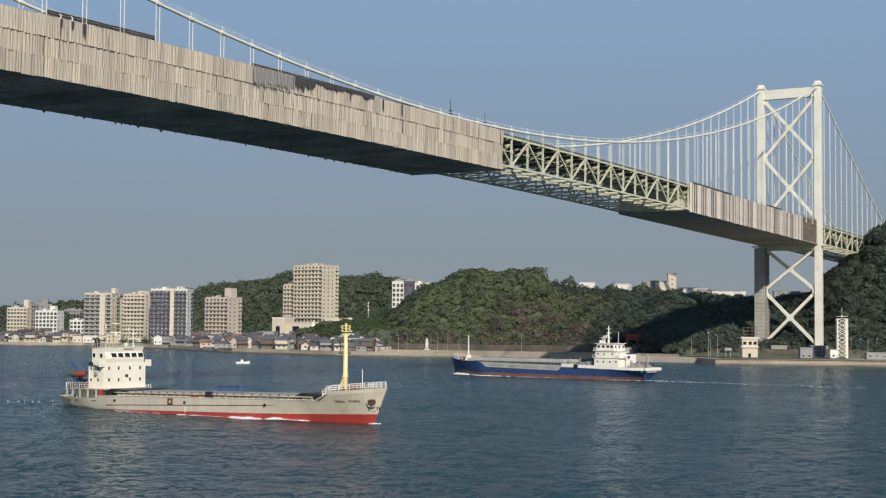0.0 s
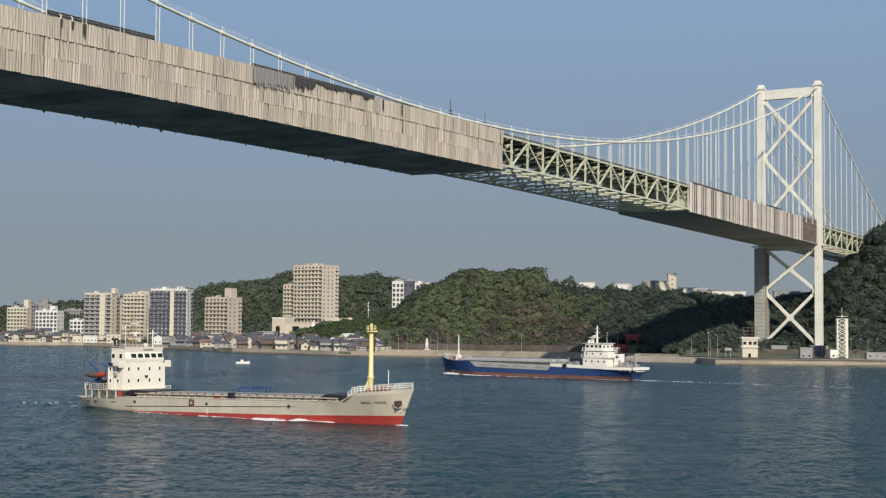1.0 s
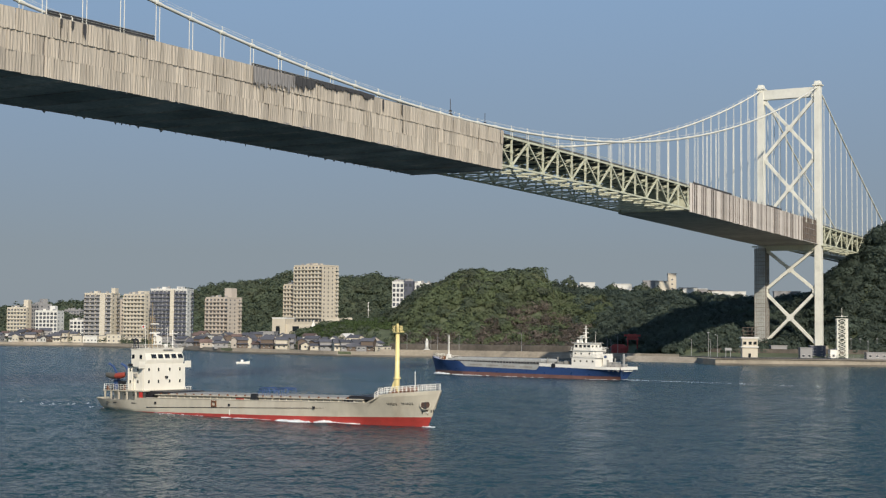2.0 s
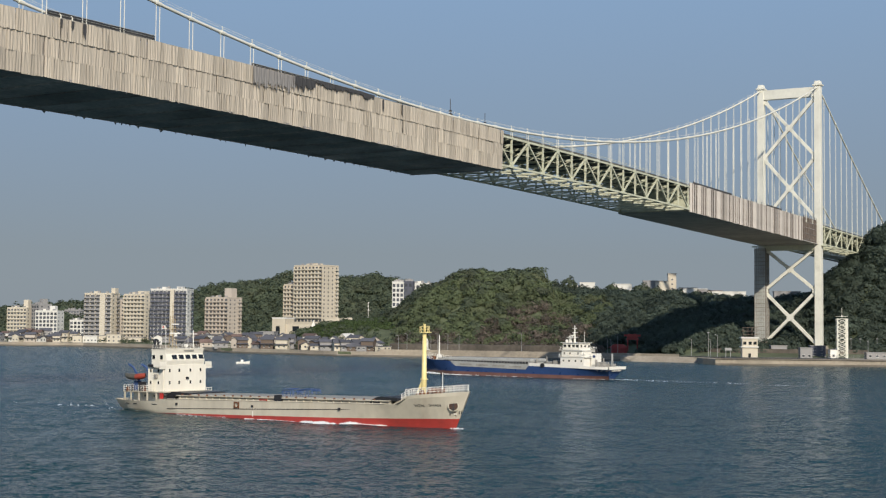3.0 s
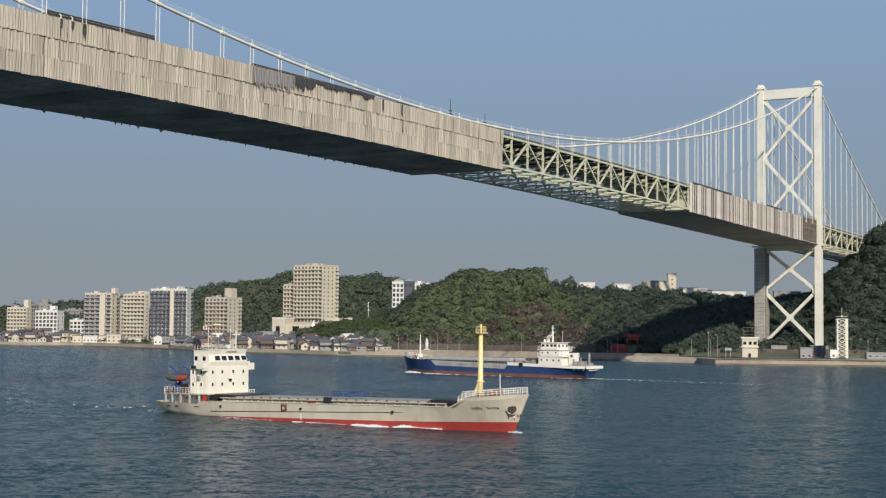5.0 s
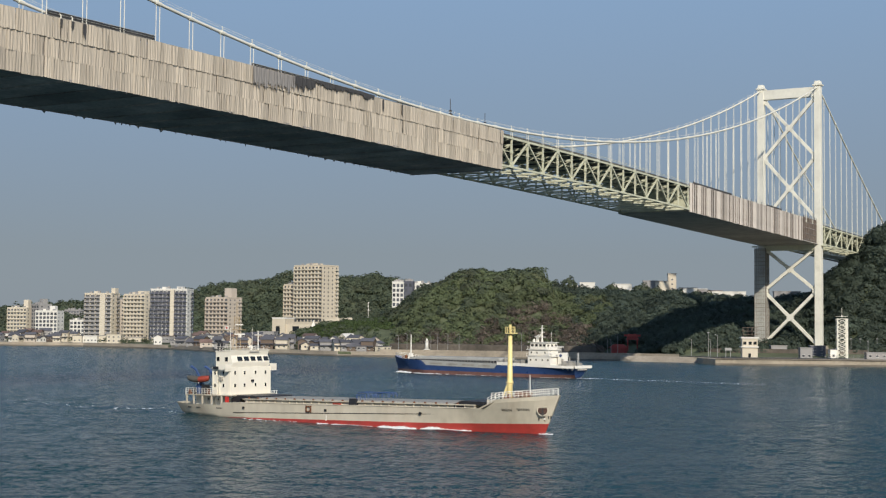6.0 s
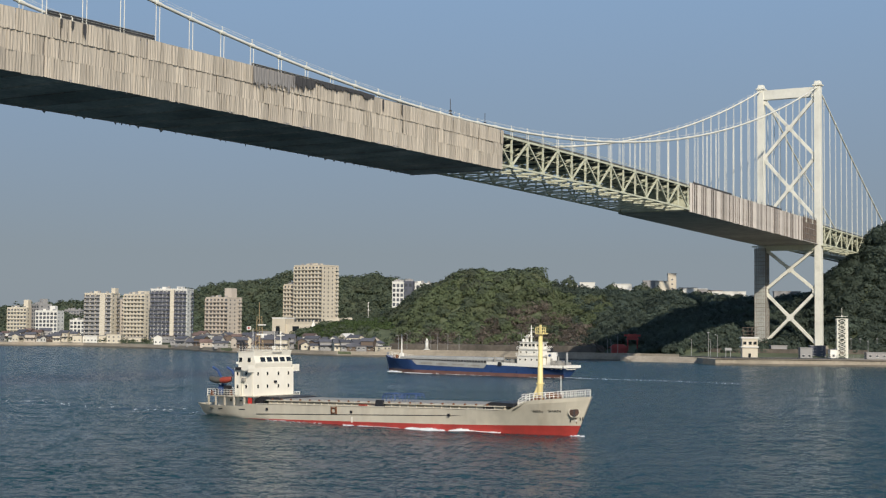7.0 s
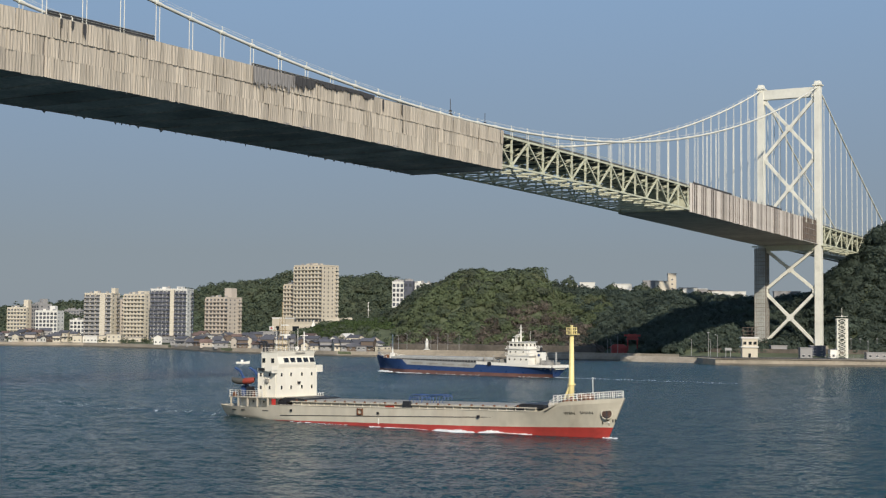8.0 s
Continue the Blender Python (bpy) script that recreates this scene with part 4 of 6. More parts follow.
    mast = part("foremast", Shape().tube([(28.6, 0, 4.4), (28.75, 0, 7.0), (28.9, 0, 15.0)], [0.5, 0.42, 0.3], 12), MAST_YELLOW, ship, "pale yellow foremast", smooth=True)
    part("mast_collar", Shape().tube([(28.75, 0, 7.1), (28.75, 0, 7.3)], 0.62, 12), MAST_YELLOW, mast)
    part("mast_foot", Shape().box(27.7, -1.1, 4.3, 29.2, 1.1, 5.0, 0.2), RUST, mast)
    part("mast_platform", Shape().tube([(28.9, 0, 15.0), (28.9, 0, 15.12)], 0.8, 12), MAST_YELLOW, mast)
    part("mast_strut", Shape().tube([(27.7, -0.5, 4.6), (28.6, -0.1, 7.2)], 0.17, 7), MAST_YELLOW, mast)
    part("mast_strut", Shape().tube([(27.7, 0.5, 4.6), (28.6, 0.1, 7.2)], 0.17, 7), MAST_YELLOW, mast)
    for k in range(8):
        a = k * math.pi / 4
        part("basket_post", Shape().tube([(28.9 + 0.76 * math.cos(a), 0.76 * math.sin(a), 15.1), (28.9 + 0.76 * math.cos(a), 0.76 * math.sin(a), 16.1)], 0.04, 4), MAST_YELLOW, mast)
    for z in (15.6, 16.1):
        part("basket_ring", Shape().tube([(28.9 + 0.76 * math.cos(a), 0.76 * math.sin(a), z) for a in np.linspace(0, 2 * math.pi, 13)], 0.04, 4), MAST_YELLOW, mast)
    part("mast_lamp", Shape().box(28.8, -0.15, 15.1, 29.05, 0.15, 16.5).box(29.6, -0.2, 15.0, 30.1, 0.2, 15.15), MAST_YELLOW, mast)
    wind = Shape().tube([(31.2, -1.8, 5.35), (31.2, 1.8, 5.35)], 0.42, 10).box(30.5, -0.6, 4.6, 32.0, 0.6, 5.5).tube([(30.2, -2.4, 4.7), (30.2, -2.4, 5.4)], 0.25, 8).tube([(33.2, -1.4, 4.8), (33.2, -1.4, 5.5)], 0.22, 8)
    part("windlass", wind, RUST, ship, "rusty anchor windlass")
    part("jack_staff", Shape().tube([(32.2, 0.2, 4.7), (32.2, 0.2, 8.4)], 0.06, 6), CLEAN_WHITE, ship)
    for side in (-1, 1):
        u, z = 35.1, 2.85
        y = side * half(u, z)
        turn = math.atan2(half(u + 0.5, z) - half(u - 0.5, z), 1.0)
        hole = part("hawse_hole", Shape().tube([(0, -0.35, 0), (0, 0.16, 0)], 0.74, 16), HAWSE, hull)
        part("hawse_lip", Shape().tube([(0.78 * math.cos(a), 0.16, 0.78 * math.sin(a)) for a in np.linspace(0, 2 * math.pi, 17)], 0.10, 6), HULL_GREY, hole)
        hole.matrix_local = pose(u, y + side * 0.02, z, 0, 0, math.degrees(turn) * side) @ (pose(0, 0, 0) if side > 0 else pose(0, 0, 0, 0, 0, 180))
        anchor = Shape().box(-0.1, 0.14, -0.6, 0.1, 0.32, 0.5).prism([(-0.5, -0.15), (0, -0.8), (0.5, -0.15), (0.32, -0.28), (0, -0.5), (-0.32, -0.28)], "y", 0.18, 0.4)
        part("anchor", anchor, BLACK, hole, "dark stockless anchor")
    for words, u, z in (("WEN", 29.75, 2.72), ("SHAN", 31.85, 2.8)):
        name = lettering(words, 0.64, Matrix(), LETTER, hull, "ship_name")
        for v in name.data.vertices:
            a, b = u + v.co.x, z + v.co.y
            v.co = (a, -half(a, b) - 0.04 - 0.5 * (v.co.z + 0.01), b)
    for a, b in ((34.3, 1.5), (35.6, 1.75), (35.9, 1.75)):
        part("draught_bar", Shape().box(a, -half(a, b) - 0.05, b - 0.2, a + 0.16, -half(a, b) + 0.02, b + 0.3), LETTER, hull)
    part("draught_marks", Shape().box(35.0, -0.62, 1.4, 35.3, -0.58, 1.7), CLEAN_WHITE, hull)
    # lifebuoy rack and small fittings on the side
    buoy = Shape().tube([(-6.0 + 0.48 * math.cos(a), -6.16, 2.3 + 0.48 * math.sin(a)) for a in np.linspace(0, 2 * math.pi, 13)], 0.11, 6)
    part("lifebuoy", buoy, RUST, ship, "rusty red lifebuoy on the bulwark")
    part("buoy_rack", Shape().box(-6.6, -6.14, 1.7, -6.4, -6.02, 2.9).box(-5.6, -6.14, 1.7, -5.4, -6.02, 2.9), RUST, ship)
    for u in (-20.5, -2.4, 16.5):
        part("fairlead", Shape().box(u - 0.2, -6.16, 1.95, u + 0.2, -5.98, 2.35), BLACK, hull)
    for side in (-1, 1):
        part("rust_run", Shape().grid([[(35.1 - w, side * (half(35.1 - w, z) + 0.02), z), (35.1 + w, side * (half(35.1 + w, z) + 0.02), z)] for z, w in ((1.0, 0.03), (1.3, 0.07), (1.6, 0.06), (1.9, 0.12))]), RUST, hull)
    for u in (-34.5, -32.0, -26.5):
        part("freeing_port", Shape().box(u - 0.7, -half(u, 1.95) - 0.03, 1.85, u + 0.7, -half(u, 1.95) + 0.2, 2.0), BLACK, hull)
    for u in (-2.3, ):
        part("scupper_stain", Shape().box(u - 0.08, -6.06, 0.3, u + 0.08, -6.0, 1.3), CLEAN_WHITE, hull)
    # poop: deck on posts with openings
    pu = [(-36.2, half(-36.2, 2.6) - 0.1), (-33, half(-33, 2.6)), (-30, half(-30, 2.6)), (-23.9, half(-23.9, 2.6))]
    poop = part("poop_deck", Shape().prism([(u, -y) for u, y in pu] + [(u, y) for u, y in reversed(pu)], "z", 4.15, 4.35), HULL_GREY, ship)
    for u in (-35.6, -33.5, -31, -28.5, -26):
        y = half(u, 2.6) - 0.15
        for side in (-1, 1):
            part("poop_post", Shape().box(u - 0.13, side * y - 0.1, 2.55, u + 0.13, side * y + 0.12, 4.15), HULL_GREY, poop)
    part("poop_house", Shape().box(-34.5, -3.4, 2.2, -25.0, 3.4, 4.15), SHIP_WHITE, poop)
    part("poop_door", Shape().box(-25.1, -5.75, 2.6, -24.3, -5.6, 4.05), SIGN_RED, poop)
    for side in (-1, 1):
        rail([(-36.0, side * (pu[0][1] - 0.1), 4.35), (-33, side * (pu[1][1] - 0.1), 4.35), (-30, side * (pu[2][1] - 0.1), 4.35), (-27.5, side * 5.4, 4.35)], 1.1, 12, CLEAN_WHITE, "poop_rail", poop, 3)
    rail([(-36.0, -pu[0][1], 4.35), (-36.0, pu[0][1], 4.35)], 1.1, 8, CLEAN_WHITE, "poop_rail", poop, 3)
    for u, w, h in ((-34.6, 0.5, 0.8), (-33.4, 0.35, 1.1), (-30.2, 0.4, 0.9), (-28.6, 0.3, 0.8), (-27.2, 0.35, 0.7), (-26.0, 0.3, 0.9)):
        part("deck_gear", Shape().box(u - w / 2, -4.9, 4.35, u + w / 2, -4.4, 4.35 + h, 0.06), BLACK if w < 0.4 else RUST, poop)
    for u in (-32.2, -29.8, -27.6):
        part("poop_door", Shape().box(u - 0.35, -3.46, 2.4, u + 0.35, -3.4, 3.9), SHIP_WHITE, poop)
        part("poop_port", Shape().tube([(u + 0.8, -3.46, 3.4), (u + 0.8, -3.4, 3.4)], 0.2, 10), BLACK, poop)
    # deckhouse and wheelhouse
    house = part("deckhouse", Shape().box(-29.0, -5.0, 3.6, -24.6, 5.0, 9.4), SHIP_WHITE, ship, "cream deckhouse", bevel=0.06)
    F, B = -24.6, -29.0
    wheel = part("wheelhouse", Shape().prism([(B + 0.5, 9.4), (F - 0.1, 9.4), (F + 0.1, 10.2), (F - 0.35, 11.5), (F - 0.1, 12.4), (B + 0.5, 12.2)], "y", -4.6, 4.6), SHIP_WHITE, house, bevel=0.05)
    part("wheelhouse_roof", Shape().prism([(B + 0.4, 12.2), (F - 0.05, 12.4), (F - 0.05, 12.52), (B + 0.4, 12.32)], "y", -4.7, 4.7), SHIP_WHITE, wheel)
    front = Matrix(((0, 0, 1, F), (1, 0, 0, 0), (0, 1, 0, 0), (0, 0, 0, 1)))
    side_m = Matrix(((1, 0, 0, 0), (0, 0, -1, -5.0), (0, 1, 0, 0), (0, 0, 0, 1)))
    window_row(house, [(y, z) for z in (8.3, 6.0) for y in (-3.9, -1.6, 1.1, 3.6)], 0.42, 0.62, front)
    window_row(house, [(x, z) for z in (8.3, 6.0) for x in (-28.2, -26.2)], 0.42, 0.62, side_m)
    tilt = Matrix(((0, -0.31, 0.95, F - 0.08), (1, 0, 0, 0), (0, 0.95, 0.31, 10.85), (0, 0, 0, 1)))
    window_row(wheel, [(0.55 + y * 1.62, 0) for y in (-2, -1, 0, 1, 2)], 1.22, 0.86, tilt, "bridge_window")
    wside = Matrix(((1, 0, 0, 0), (0, 0, -1, -4.6), (0, 1, 0, 0), (0, 0, 0, 1)))
    window_row(wheel, [(-25.9, 10.8), (-27.9, 10.85)], 0.75, 0.8, wside, "bridge_window")
    for side in (-1, 1):
        wing = part("bridge_wing", Shape().box(F - 1.5, side * 5.6 - 0.75, 8.95, F + 0.1, side * 5.6 + 0.75, 9.1).box(F, side * 5.6 - 0.75, 8.6, F + 0.1, side * 5.6 + 0.75, 9.9).box(F - 1.5, side * 6.3 - 0.05, 9.1, F, side * 6.3 + 0.05, 9.9), SHIP_WHITE, house)
    # black box standing in for the shaded recess beside the wing
    part("wing_lamp", Shape().box(-28.4, -5.5, 9.0, -26.6, -5.0, 9.5), BLACK, house, bevel=0.05)
    part("house_rail", Shape().tube([(F + 1.0, 4.0, 4.8), (F + 1.0, 5.6, 4.8)], 0.05, 5), CLEAN_WHITE, house)
    for y in (4.2, 4.8, 5.4):
        part("rail_post", Shape().tube([(F + 1.0, y, 3.4), (F + 1.0, y, 4.8)], 0.05, 5), CLEAN_WHITE, house)
    for x in (-28.7, -24.9):
        part("drain_pipe", Shape().tube([(x, -5.06, 3.9), (x, -5.06, 9.3)], 0.06, 5), SHIP_WHITE, house)
    part("name_board", Shape().box(F - 0.12, -0.3, 12.02, F - 0.02, 2.0, 12.22), DECK_GREY, wheel)
    # ladders and vents aft and on the side
    ladder = Shape()
    for z in np.arange(3.9, 9.0, 0.35):
        ladder.box(-27.5, -5.16, z, -27.05, -5.1, z + 0.05)
    ladder.box(-27.55, -5.18, 3.7, -27.5, -5.08, 9.6).box(-27.05, -5.18, 3.7, -27.0, -5.08, 9.6)
    part("ladder", ladder, SHIP_WHITE, house)
    part("air_unit", Shape().box(-26.9, -5.5, 6.9, -26.3, -5.0, 7.6), DECK_GREY, house, bevel=0.04)
    part("front_lamp", Shape().box(F, 0.0, 6.6, F + 0.3, 0.5, 7.0), BLACK, house)
    # monkey island: mast, radar, rails, funnels
    rail([(F - 0.4, -4.5, 12.25), (F - 0.4, 4.5, 12.25)], 0.9, 10, CLEAN_WHITE, "roof_rail", wheel, 2, 0.02)
    rail([(B + 0.6, -4.5, 12.25), (F - 0.4, -4.5, 12.25)], 0.9, 6, CLEAN_WHITE, "roof_rail", wheel, 2, 0.02)
    lat = Shape()
    mx = -28.0
    for dx, dy in ((-0.5, -0.5), (0.5, -0.5), (0.5, 0.5), (-0.5, 0.5)):
        lat.tube([(mx + dx, dy, 12.2), (mx + dx * 0.55, dy * 0.55, 18.8)], 0.055, 5)
    for k in range(8):
        z, w = 12.6 + k * 0.75, 0.5 - 0.225 * (0.7 + k * 0.8) / 6.7
        lat.tube([(mx - w, -w, z), (mx + w, -w, z + 0.8), (mx + w, w, z), (mx - w, w, z + 0.8), (mx - w, -w, z)], 0.032, 4)
    lat.box(mx - 0.6, -1.6, 16.2, mx + 0.6, 1.6, 16.3).tube([(mx, 0, 18.5), (mx, 0, 21.4)], 0.06, 5)
    aft = part("lattice_mast", lat, MAST_DULL, ship, "dull ochre lattice signal mast")
    part("radar_scanner", Shape().box(mx + 0.5, -1.2, 15.3, mx + 0.75, 1.2, 15.55).box(mx + 0.5, -0.2, 14.8, mx + 0.9, 0.2, 15.3), CLEAN_WHITE, aft)
    part("radar_scanner", Shape().box(mx + 0.5, -0.9, 17.1, mx + 0.7, 0.9, 17.3), CLEAN_WHITE, aft)
    for y in (-2.6, 2.8):
        part("whip_antenna", Shape().tube([(mx + 1, y, 12.2), (mx + 1, y, 16.6)], 0.04, 5), CLEAN_WHITE, aft)
    t = part("radar_post", Shape().tube([(-25.4, 2.6, 12.2), (-25.4, 2.6, 16.0)], 0.1, 6).box(-25.5, 1.7, 15.2, -25.3, 3.5, 15.35), CLEAN_WHITE, ship)
    part("search_lamp", Shape().tube([(-25.6, 0.8, 13.0), (-25.2, 0.8, 13.0)], 0.32, 10).box(-25.5, 0.7, 12.2, -25.3, 0.9, 12.9), CLEAN_WHITE, ship)
    for y in (-3.1, -2.3):
        part("exhaust_pipe", Shape().tube([(-29.3, y, 8.8), (-29.3, y, 13.7), (-29.5, y, 14.1), (-30.0, y, 14.2)], 0.22, 8), BLACK, ship)
    part("funnel", Shape().box(-30.6, -2.6, 4.35, -29.0, 2.6, 9.6, 0.2), SHIP_WHITE, ship)
    # lifeboat in blue davits
    boat = Shape()
    rows = []
    for i in range(9):
        p = i / 8 * 2 - 1
        w = 0.95 * math.sqrt(max(1 - p * p, 0.02))
        rows.append([(-32.7 + p * 2.6, -4.6 + w * math.cos(a), 7.05 + 0.62 * math.sin(a) * (0.6 + 0.4 * w) + 0.3 * p * p) for a in np.linspace(0, 2 * math.pi, 11)])
    boat.grid(rows)
    b = part("lifeboat", boat, BOAT_DARK, ship, "lifeboat with faded orange bow under a dark cover", smooth=True)
    part("lifeboat_bow", Shape().grid([[(x + 0.05, -4.6 + (y + 4.6) * 1.03, 7.05 + (z - 7.05) * 1.03) for x, y, z in r] for r in rows[5:]]), BOAT_ORANGE, b, smooth=True)
    for u in (-34.2, -30.8):
        part("davit", Shape().tube([(u + 0.9, -3.2, 4.4), (u + 0.8, -3.3, 7.0), (u + 0.1, -3.9, 8.9), (u - 0.4, -4.6, 9.5)], 0.24, 6), RACK_BLUE, ship, "blue boat davit")
    part("boat_winch", Shape().box(-33.6, -4.4, 4.4, -32.6, -3.0, 6.3, 0.15), RACK_BLUE, ship)
    part("boat_cradle", Shape().box(-31.9, -4.8, 4.3, -31.0, -3.4, 6.1, 0.1), BLACK, ship)
    flag = part("flag", Shape().box(-31.3, 0.3, 16.3, -30.3, 0.34, 17.0), CLEAN_WHITE, ship, "small white flag with a red square")
    part("flag_square", Shape().box(-31.0, 0.28, 16.5, -30.6, 0.36, 16.85), SIGN_RED, flag)
    part("flag_staff", Shape().tube([(-37.0, 0, 4.3), (-37.6, 0, 7.2)], 0.05, 5), CLEAN_WHITE, ship)
    return ship


def blue_freighter():
    """Blue and white coastal freighter with a long hatch."""
    ship = thing("cargo_ship", pose(0, 0, 0), "blue-hulled cargo ship with white superstructure and grey hatch", "cargo ship")
    ends = lambda z: (-33.6 - 0.6 * max(z, 0), 35.4 + 0.28 * max(z, 0))
    deck_line = [(0, 4.8), (0.06, 5.6), (0.14, 6.0), (0.8, 6.0), (0.9, 4.6), (0.96, 2.4), (1, 0.2)]
    water_line = [(0, 2.0), (0.1, 4.6), (0.2, 6.0), (0.78, 6.0), (0.88, 3.9), (0.95, 1.7), (1, 0.1)]
    top = lambda u: lerp_table([(-36, 2.9), (-24, 3.0), (-8.2, 3.35), (20, 4.0), (30, 4.4), (35.4, 5.4)], u)
    red = lambda u: 0.5 + 0.004 * u
    hull = part("hull", hull_shape(ends, deck_line, water_line, red, top, 7, 50), SHIP_BLUE, ship, smooth=True)
    part("boot_topping", hull_shape(ends, deck_line, water_line, lambda u: -2.2, red, 4, 50), DULL_RED, hull, "dull red underwater paint")
    half = lambda u, z: bulwark_point(ends, deck_line, water_line, u, z)
    part("transom", Shape().grid([[(ends(z)[0], y * half(ends(z)[0], z), z) for y in (-1, 0, 1)] for z in (-0.5, 1, 2, 2.9)]), SHIP_BLUE, hull)
    part("main_deck", Shape().grid([[(u, -half(u, 3) + 0.1, 2.6), (u, half(u, 3) - 0.1, 2.6)] for u in np.linspace(-34.6, 34.5, 36)]), DECK_GREY, hull)
    part("bow_deck", Shape().grid([[(u, -half(u, 4) + 0.1, 4.3), (u, half(u, 4) - 0.1, 4.3)] for u in np.linspace(23, 35.8, 12)]), DECK_GREY, hull)
    # grey side panels of the hold, both sides, with recessed bays
    for side in (-1, 1):
        panel = part("hold_side", Shape().prism([(21.6, 4.1), (19.4, 2.35), (-7.0, 1.85), (-8.5, 3.5)], "y", side * 6.03 - 0.04, side * 6.03 + 0.04), HATCH_GREY, ship, "grey panelled hold side")
        for k in range(4):
            a = 17.6 - k * 6.2
            part("bay", Shape().box(a - 4.6, side * 6.09 - 0.02, 2.75 - 0.12 * k, a, side * 6.09 + 0.02, 3.3 - 0.12 * k), DECK_GREY, panel)
    # hatch with rows of bays
    hatch = part("hatch", Shape().box(-8.0, -4.8, 2.6, 24.8, 4.8, 5.0, 0.1).box(-8.2, -5.1, 4.45, 24.9, 5.1, 4.65).box(24.8, -3.4, 2.6, 28.4, 3.4, 5.0, 0.1), HATCH_GREY, ship, "long grey cargo hatch")
    stay = Shape().box(-0.18, -0.3, 2.8, 0.18, 0.3, 4.5).mesh("hatch_stay", HATCH_GREY)
    gap = Shape().box(-0.4, -0.04, 3.8, 0.4, 0.04, 4.35).mesh("hatch_gap", BLACK)
    for k in range(29):
        for side in (-1, 1):
            ob = part("hatch_stay", stay, None, hatch)
            ob.location = (-7.6 + k * 1.11, side * 5.0, 0)
            ob = part("hatch_gap", gap, None, hatch)
            ob.location = (-7.05 + k * 1.11, side * 5.32, 0)
    part("hatch_lid", Shape().box(-7.8, -4.6, 5.0, 10.2, 4.6, 5.4, 0.15), HATCH_GREY, hatch)
    part("hatch_lid", Shape().box(10.4, -4.6, 5.0, 24.6, 4.6, 5.35, 0.15), HATCH_GREY, hatch)
    # white bulwarks
    for side in (-1, 1):
        s = Shape()
        for o in (-0.05, 0.05):
            s.grid([[(u, side * (half(u, 4) + 0.03) + o, top(u) - 0.25), (u, side * (half(u, 4) + 0.03) + o, top(u) + 0.75)] for u in np.linspace(-27.5, -8.2, 12)])
        part("bulwark", s, CLEAN_WHITE, ship)
        s = Shape()
        for o in (-0.05, 0.05):
            s.grid([[(u, side * (half(u, 3.4) + 0.04) + o, top(u) - 0.35), (u, side * (half(u, 3.4) + 0.04) + o, top(u) + 0.55)] for u in np.linspace(-35.2, -26.5, 10)])
        part("stern_bulwark", s, CLEAN_WHITE, ship)
        rail([(u, side * (half(u, 4.4) - 0.1), top(u) + 0.1) for u in np.linspace(29, 36.2, 8)], 0.95, 10, CLEAN_WHITE, "bow_rail", ship, 2, 0.05)
        part("fender", Shape().tube([(-13.2, side * 6.1, 3.4), (-13.2, side * 6.35, 3.4)], 0.75, 10), BLACK, ship)
    part("stern_bulwark", Shape().box(-35.6, -4.9, 2.55, -35.45, 4.9, 3.5), CLEAN_WHITE, ship)
    for y0, y1 in ((-2.6, -1.0), (-0.6, 0.5), (0.9, 2.6)):
        part("name_bar", Shape().box(-35.2, y0, 2.0, -34.85, y1, 2.25), CLEAN_WHITE, hull)
    for u0, u1 in ((-34.4, -33.4), (-33.0, -32.0), (-31.6, -30.7)):
        part("name_bar", Shape().box(u0, half(u0, 2.2) + 0.02, 2.05, u1 - 0.25, half(u0, 2.2) + 0.10, 2.25), CLEAN_WHITE, hull)
    # bow mast and gear
    mast = part("foremast", Shape().tube([(30.3, 0, 4.3), (30.3, 0, 12.9)], [0.3, 0.14], 8), CLEAN_WHITE, ship)
    part("mast_foot", Shape().box(29.6, -0.8, 4.3, 31.0, 0.8, 6.2, 0.25), CLEAN_WHITE, mast)
    part("windlass", Shape().tube([(32.6, -1.5, 4.9), (32.6, 1.5, 4.9)], 0.4, 9).box(32.0, -0.4, 4.3, 33.2, 0.4, 5.2).box(31.2, 1.0, 4.3, 31.8, 1.6, 5.5), RUST, ship)
    # superstructure tiers
    house = part("deckhouse", Shape().box(-26.8, -4.8, 2.6, -18.7, 4.8, 6.3), CLEAN_WHITE, ship, "white stepped superstructure", bevel=0.06)
    tier = part("upper_house", Shape().box(-25.6, -4.0, 6.3, -18.6, 4.0, 8.5), CLEAN_WHITE, house, bevel=0.05)
    wheel = part("wheelhouse", Shape().box(-24.4, -3.3, 8.5, -18.5, 3.3, 10.9, 0.12), CLEAN_WHITE, house, bevel=0.05)
    for z, a, b, w in ((6.3, -27.4, -18.3, 5.0), (8.5, -26.0, -17.9, 4.4), (10.9, -24.8, -18.0, 3.6)):
        part("bridge_deck", Shape().box(a, -w, z - 0.06, b, w, z + 0.1), CLEAN_WHITE, house)
    for z, a, w in ((6.4, -27.3, 4.9), (8.6, -25.9, 4.3)):
        for side in (-1, 1):
            rail([(a, side * w, z), (-18.3, side * w, z)], 0.95, 9, CLEAN_WHITE, "deck_rail", house, 3, 0.045)
        rail([(a, -w, z), (a, w, z)], 0.95, 9, CLEAN_WHITE, "deck_rail", house, 3, 0.045)
    front = Matrix(((0, 0, 1, -18.5), (1, 0, 0, 0), (0, 1, 0, 0), (0, 0, 0, 1)))
    astern = Matrix(((0, 0, -1, -24.4), (-1, 0, 0, 0), (0, 1, 0, 0), (0, 0, 0, 1)))
    port = Matrix(((-1, 0, 0, 0), (0, 0, 1, 3.26), (0, 1, 0, 0), (0, 0, 0, 1)))
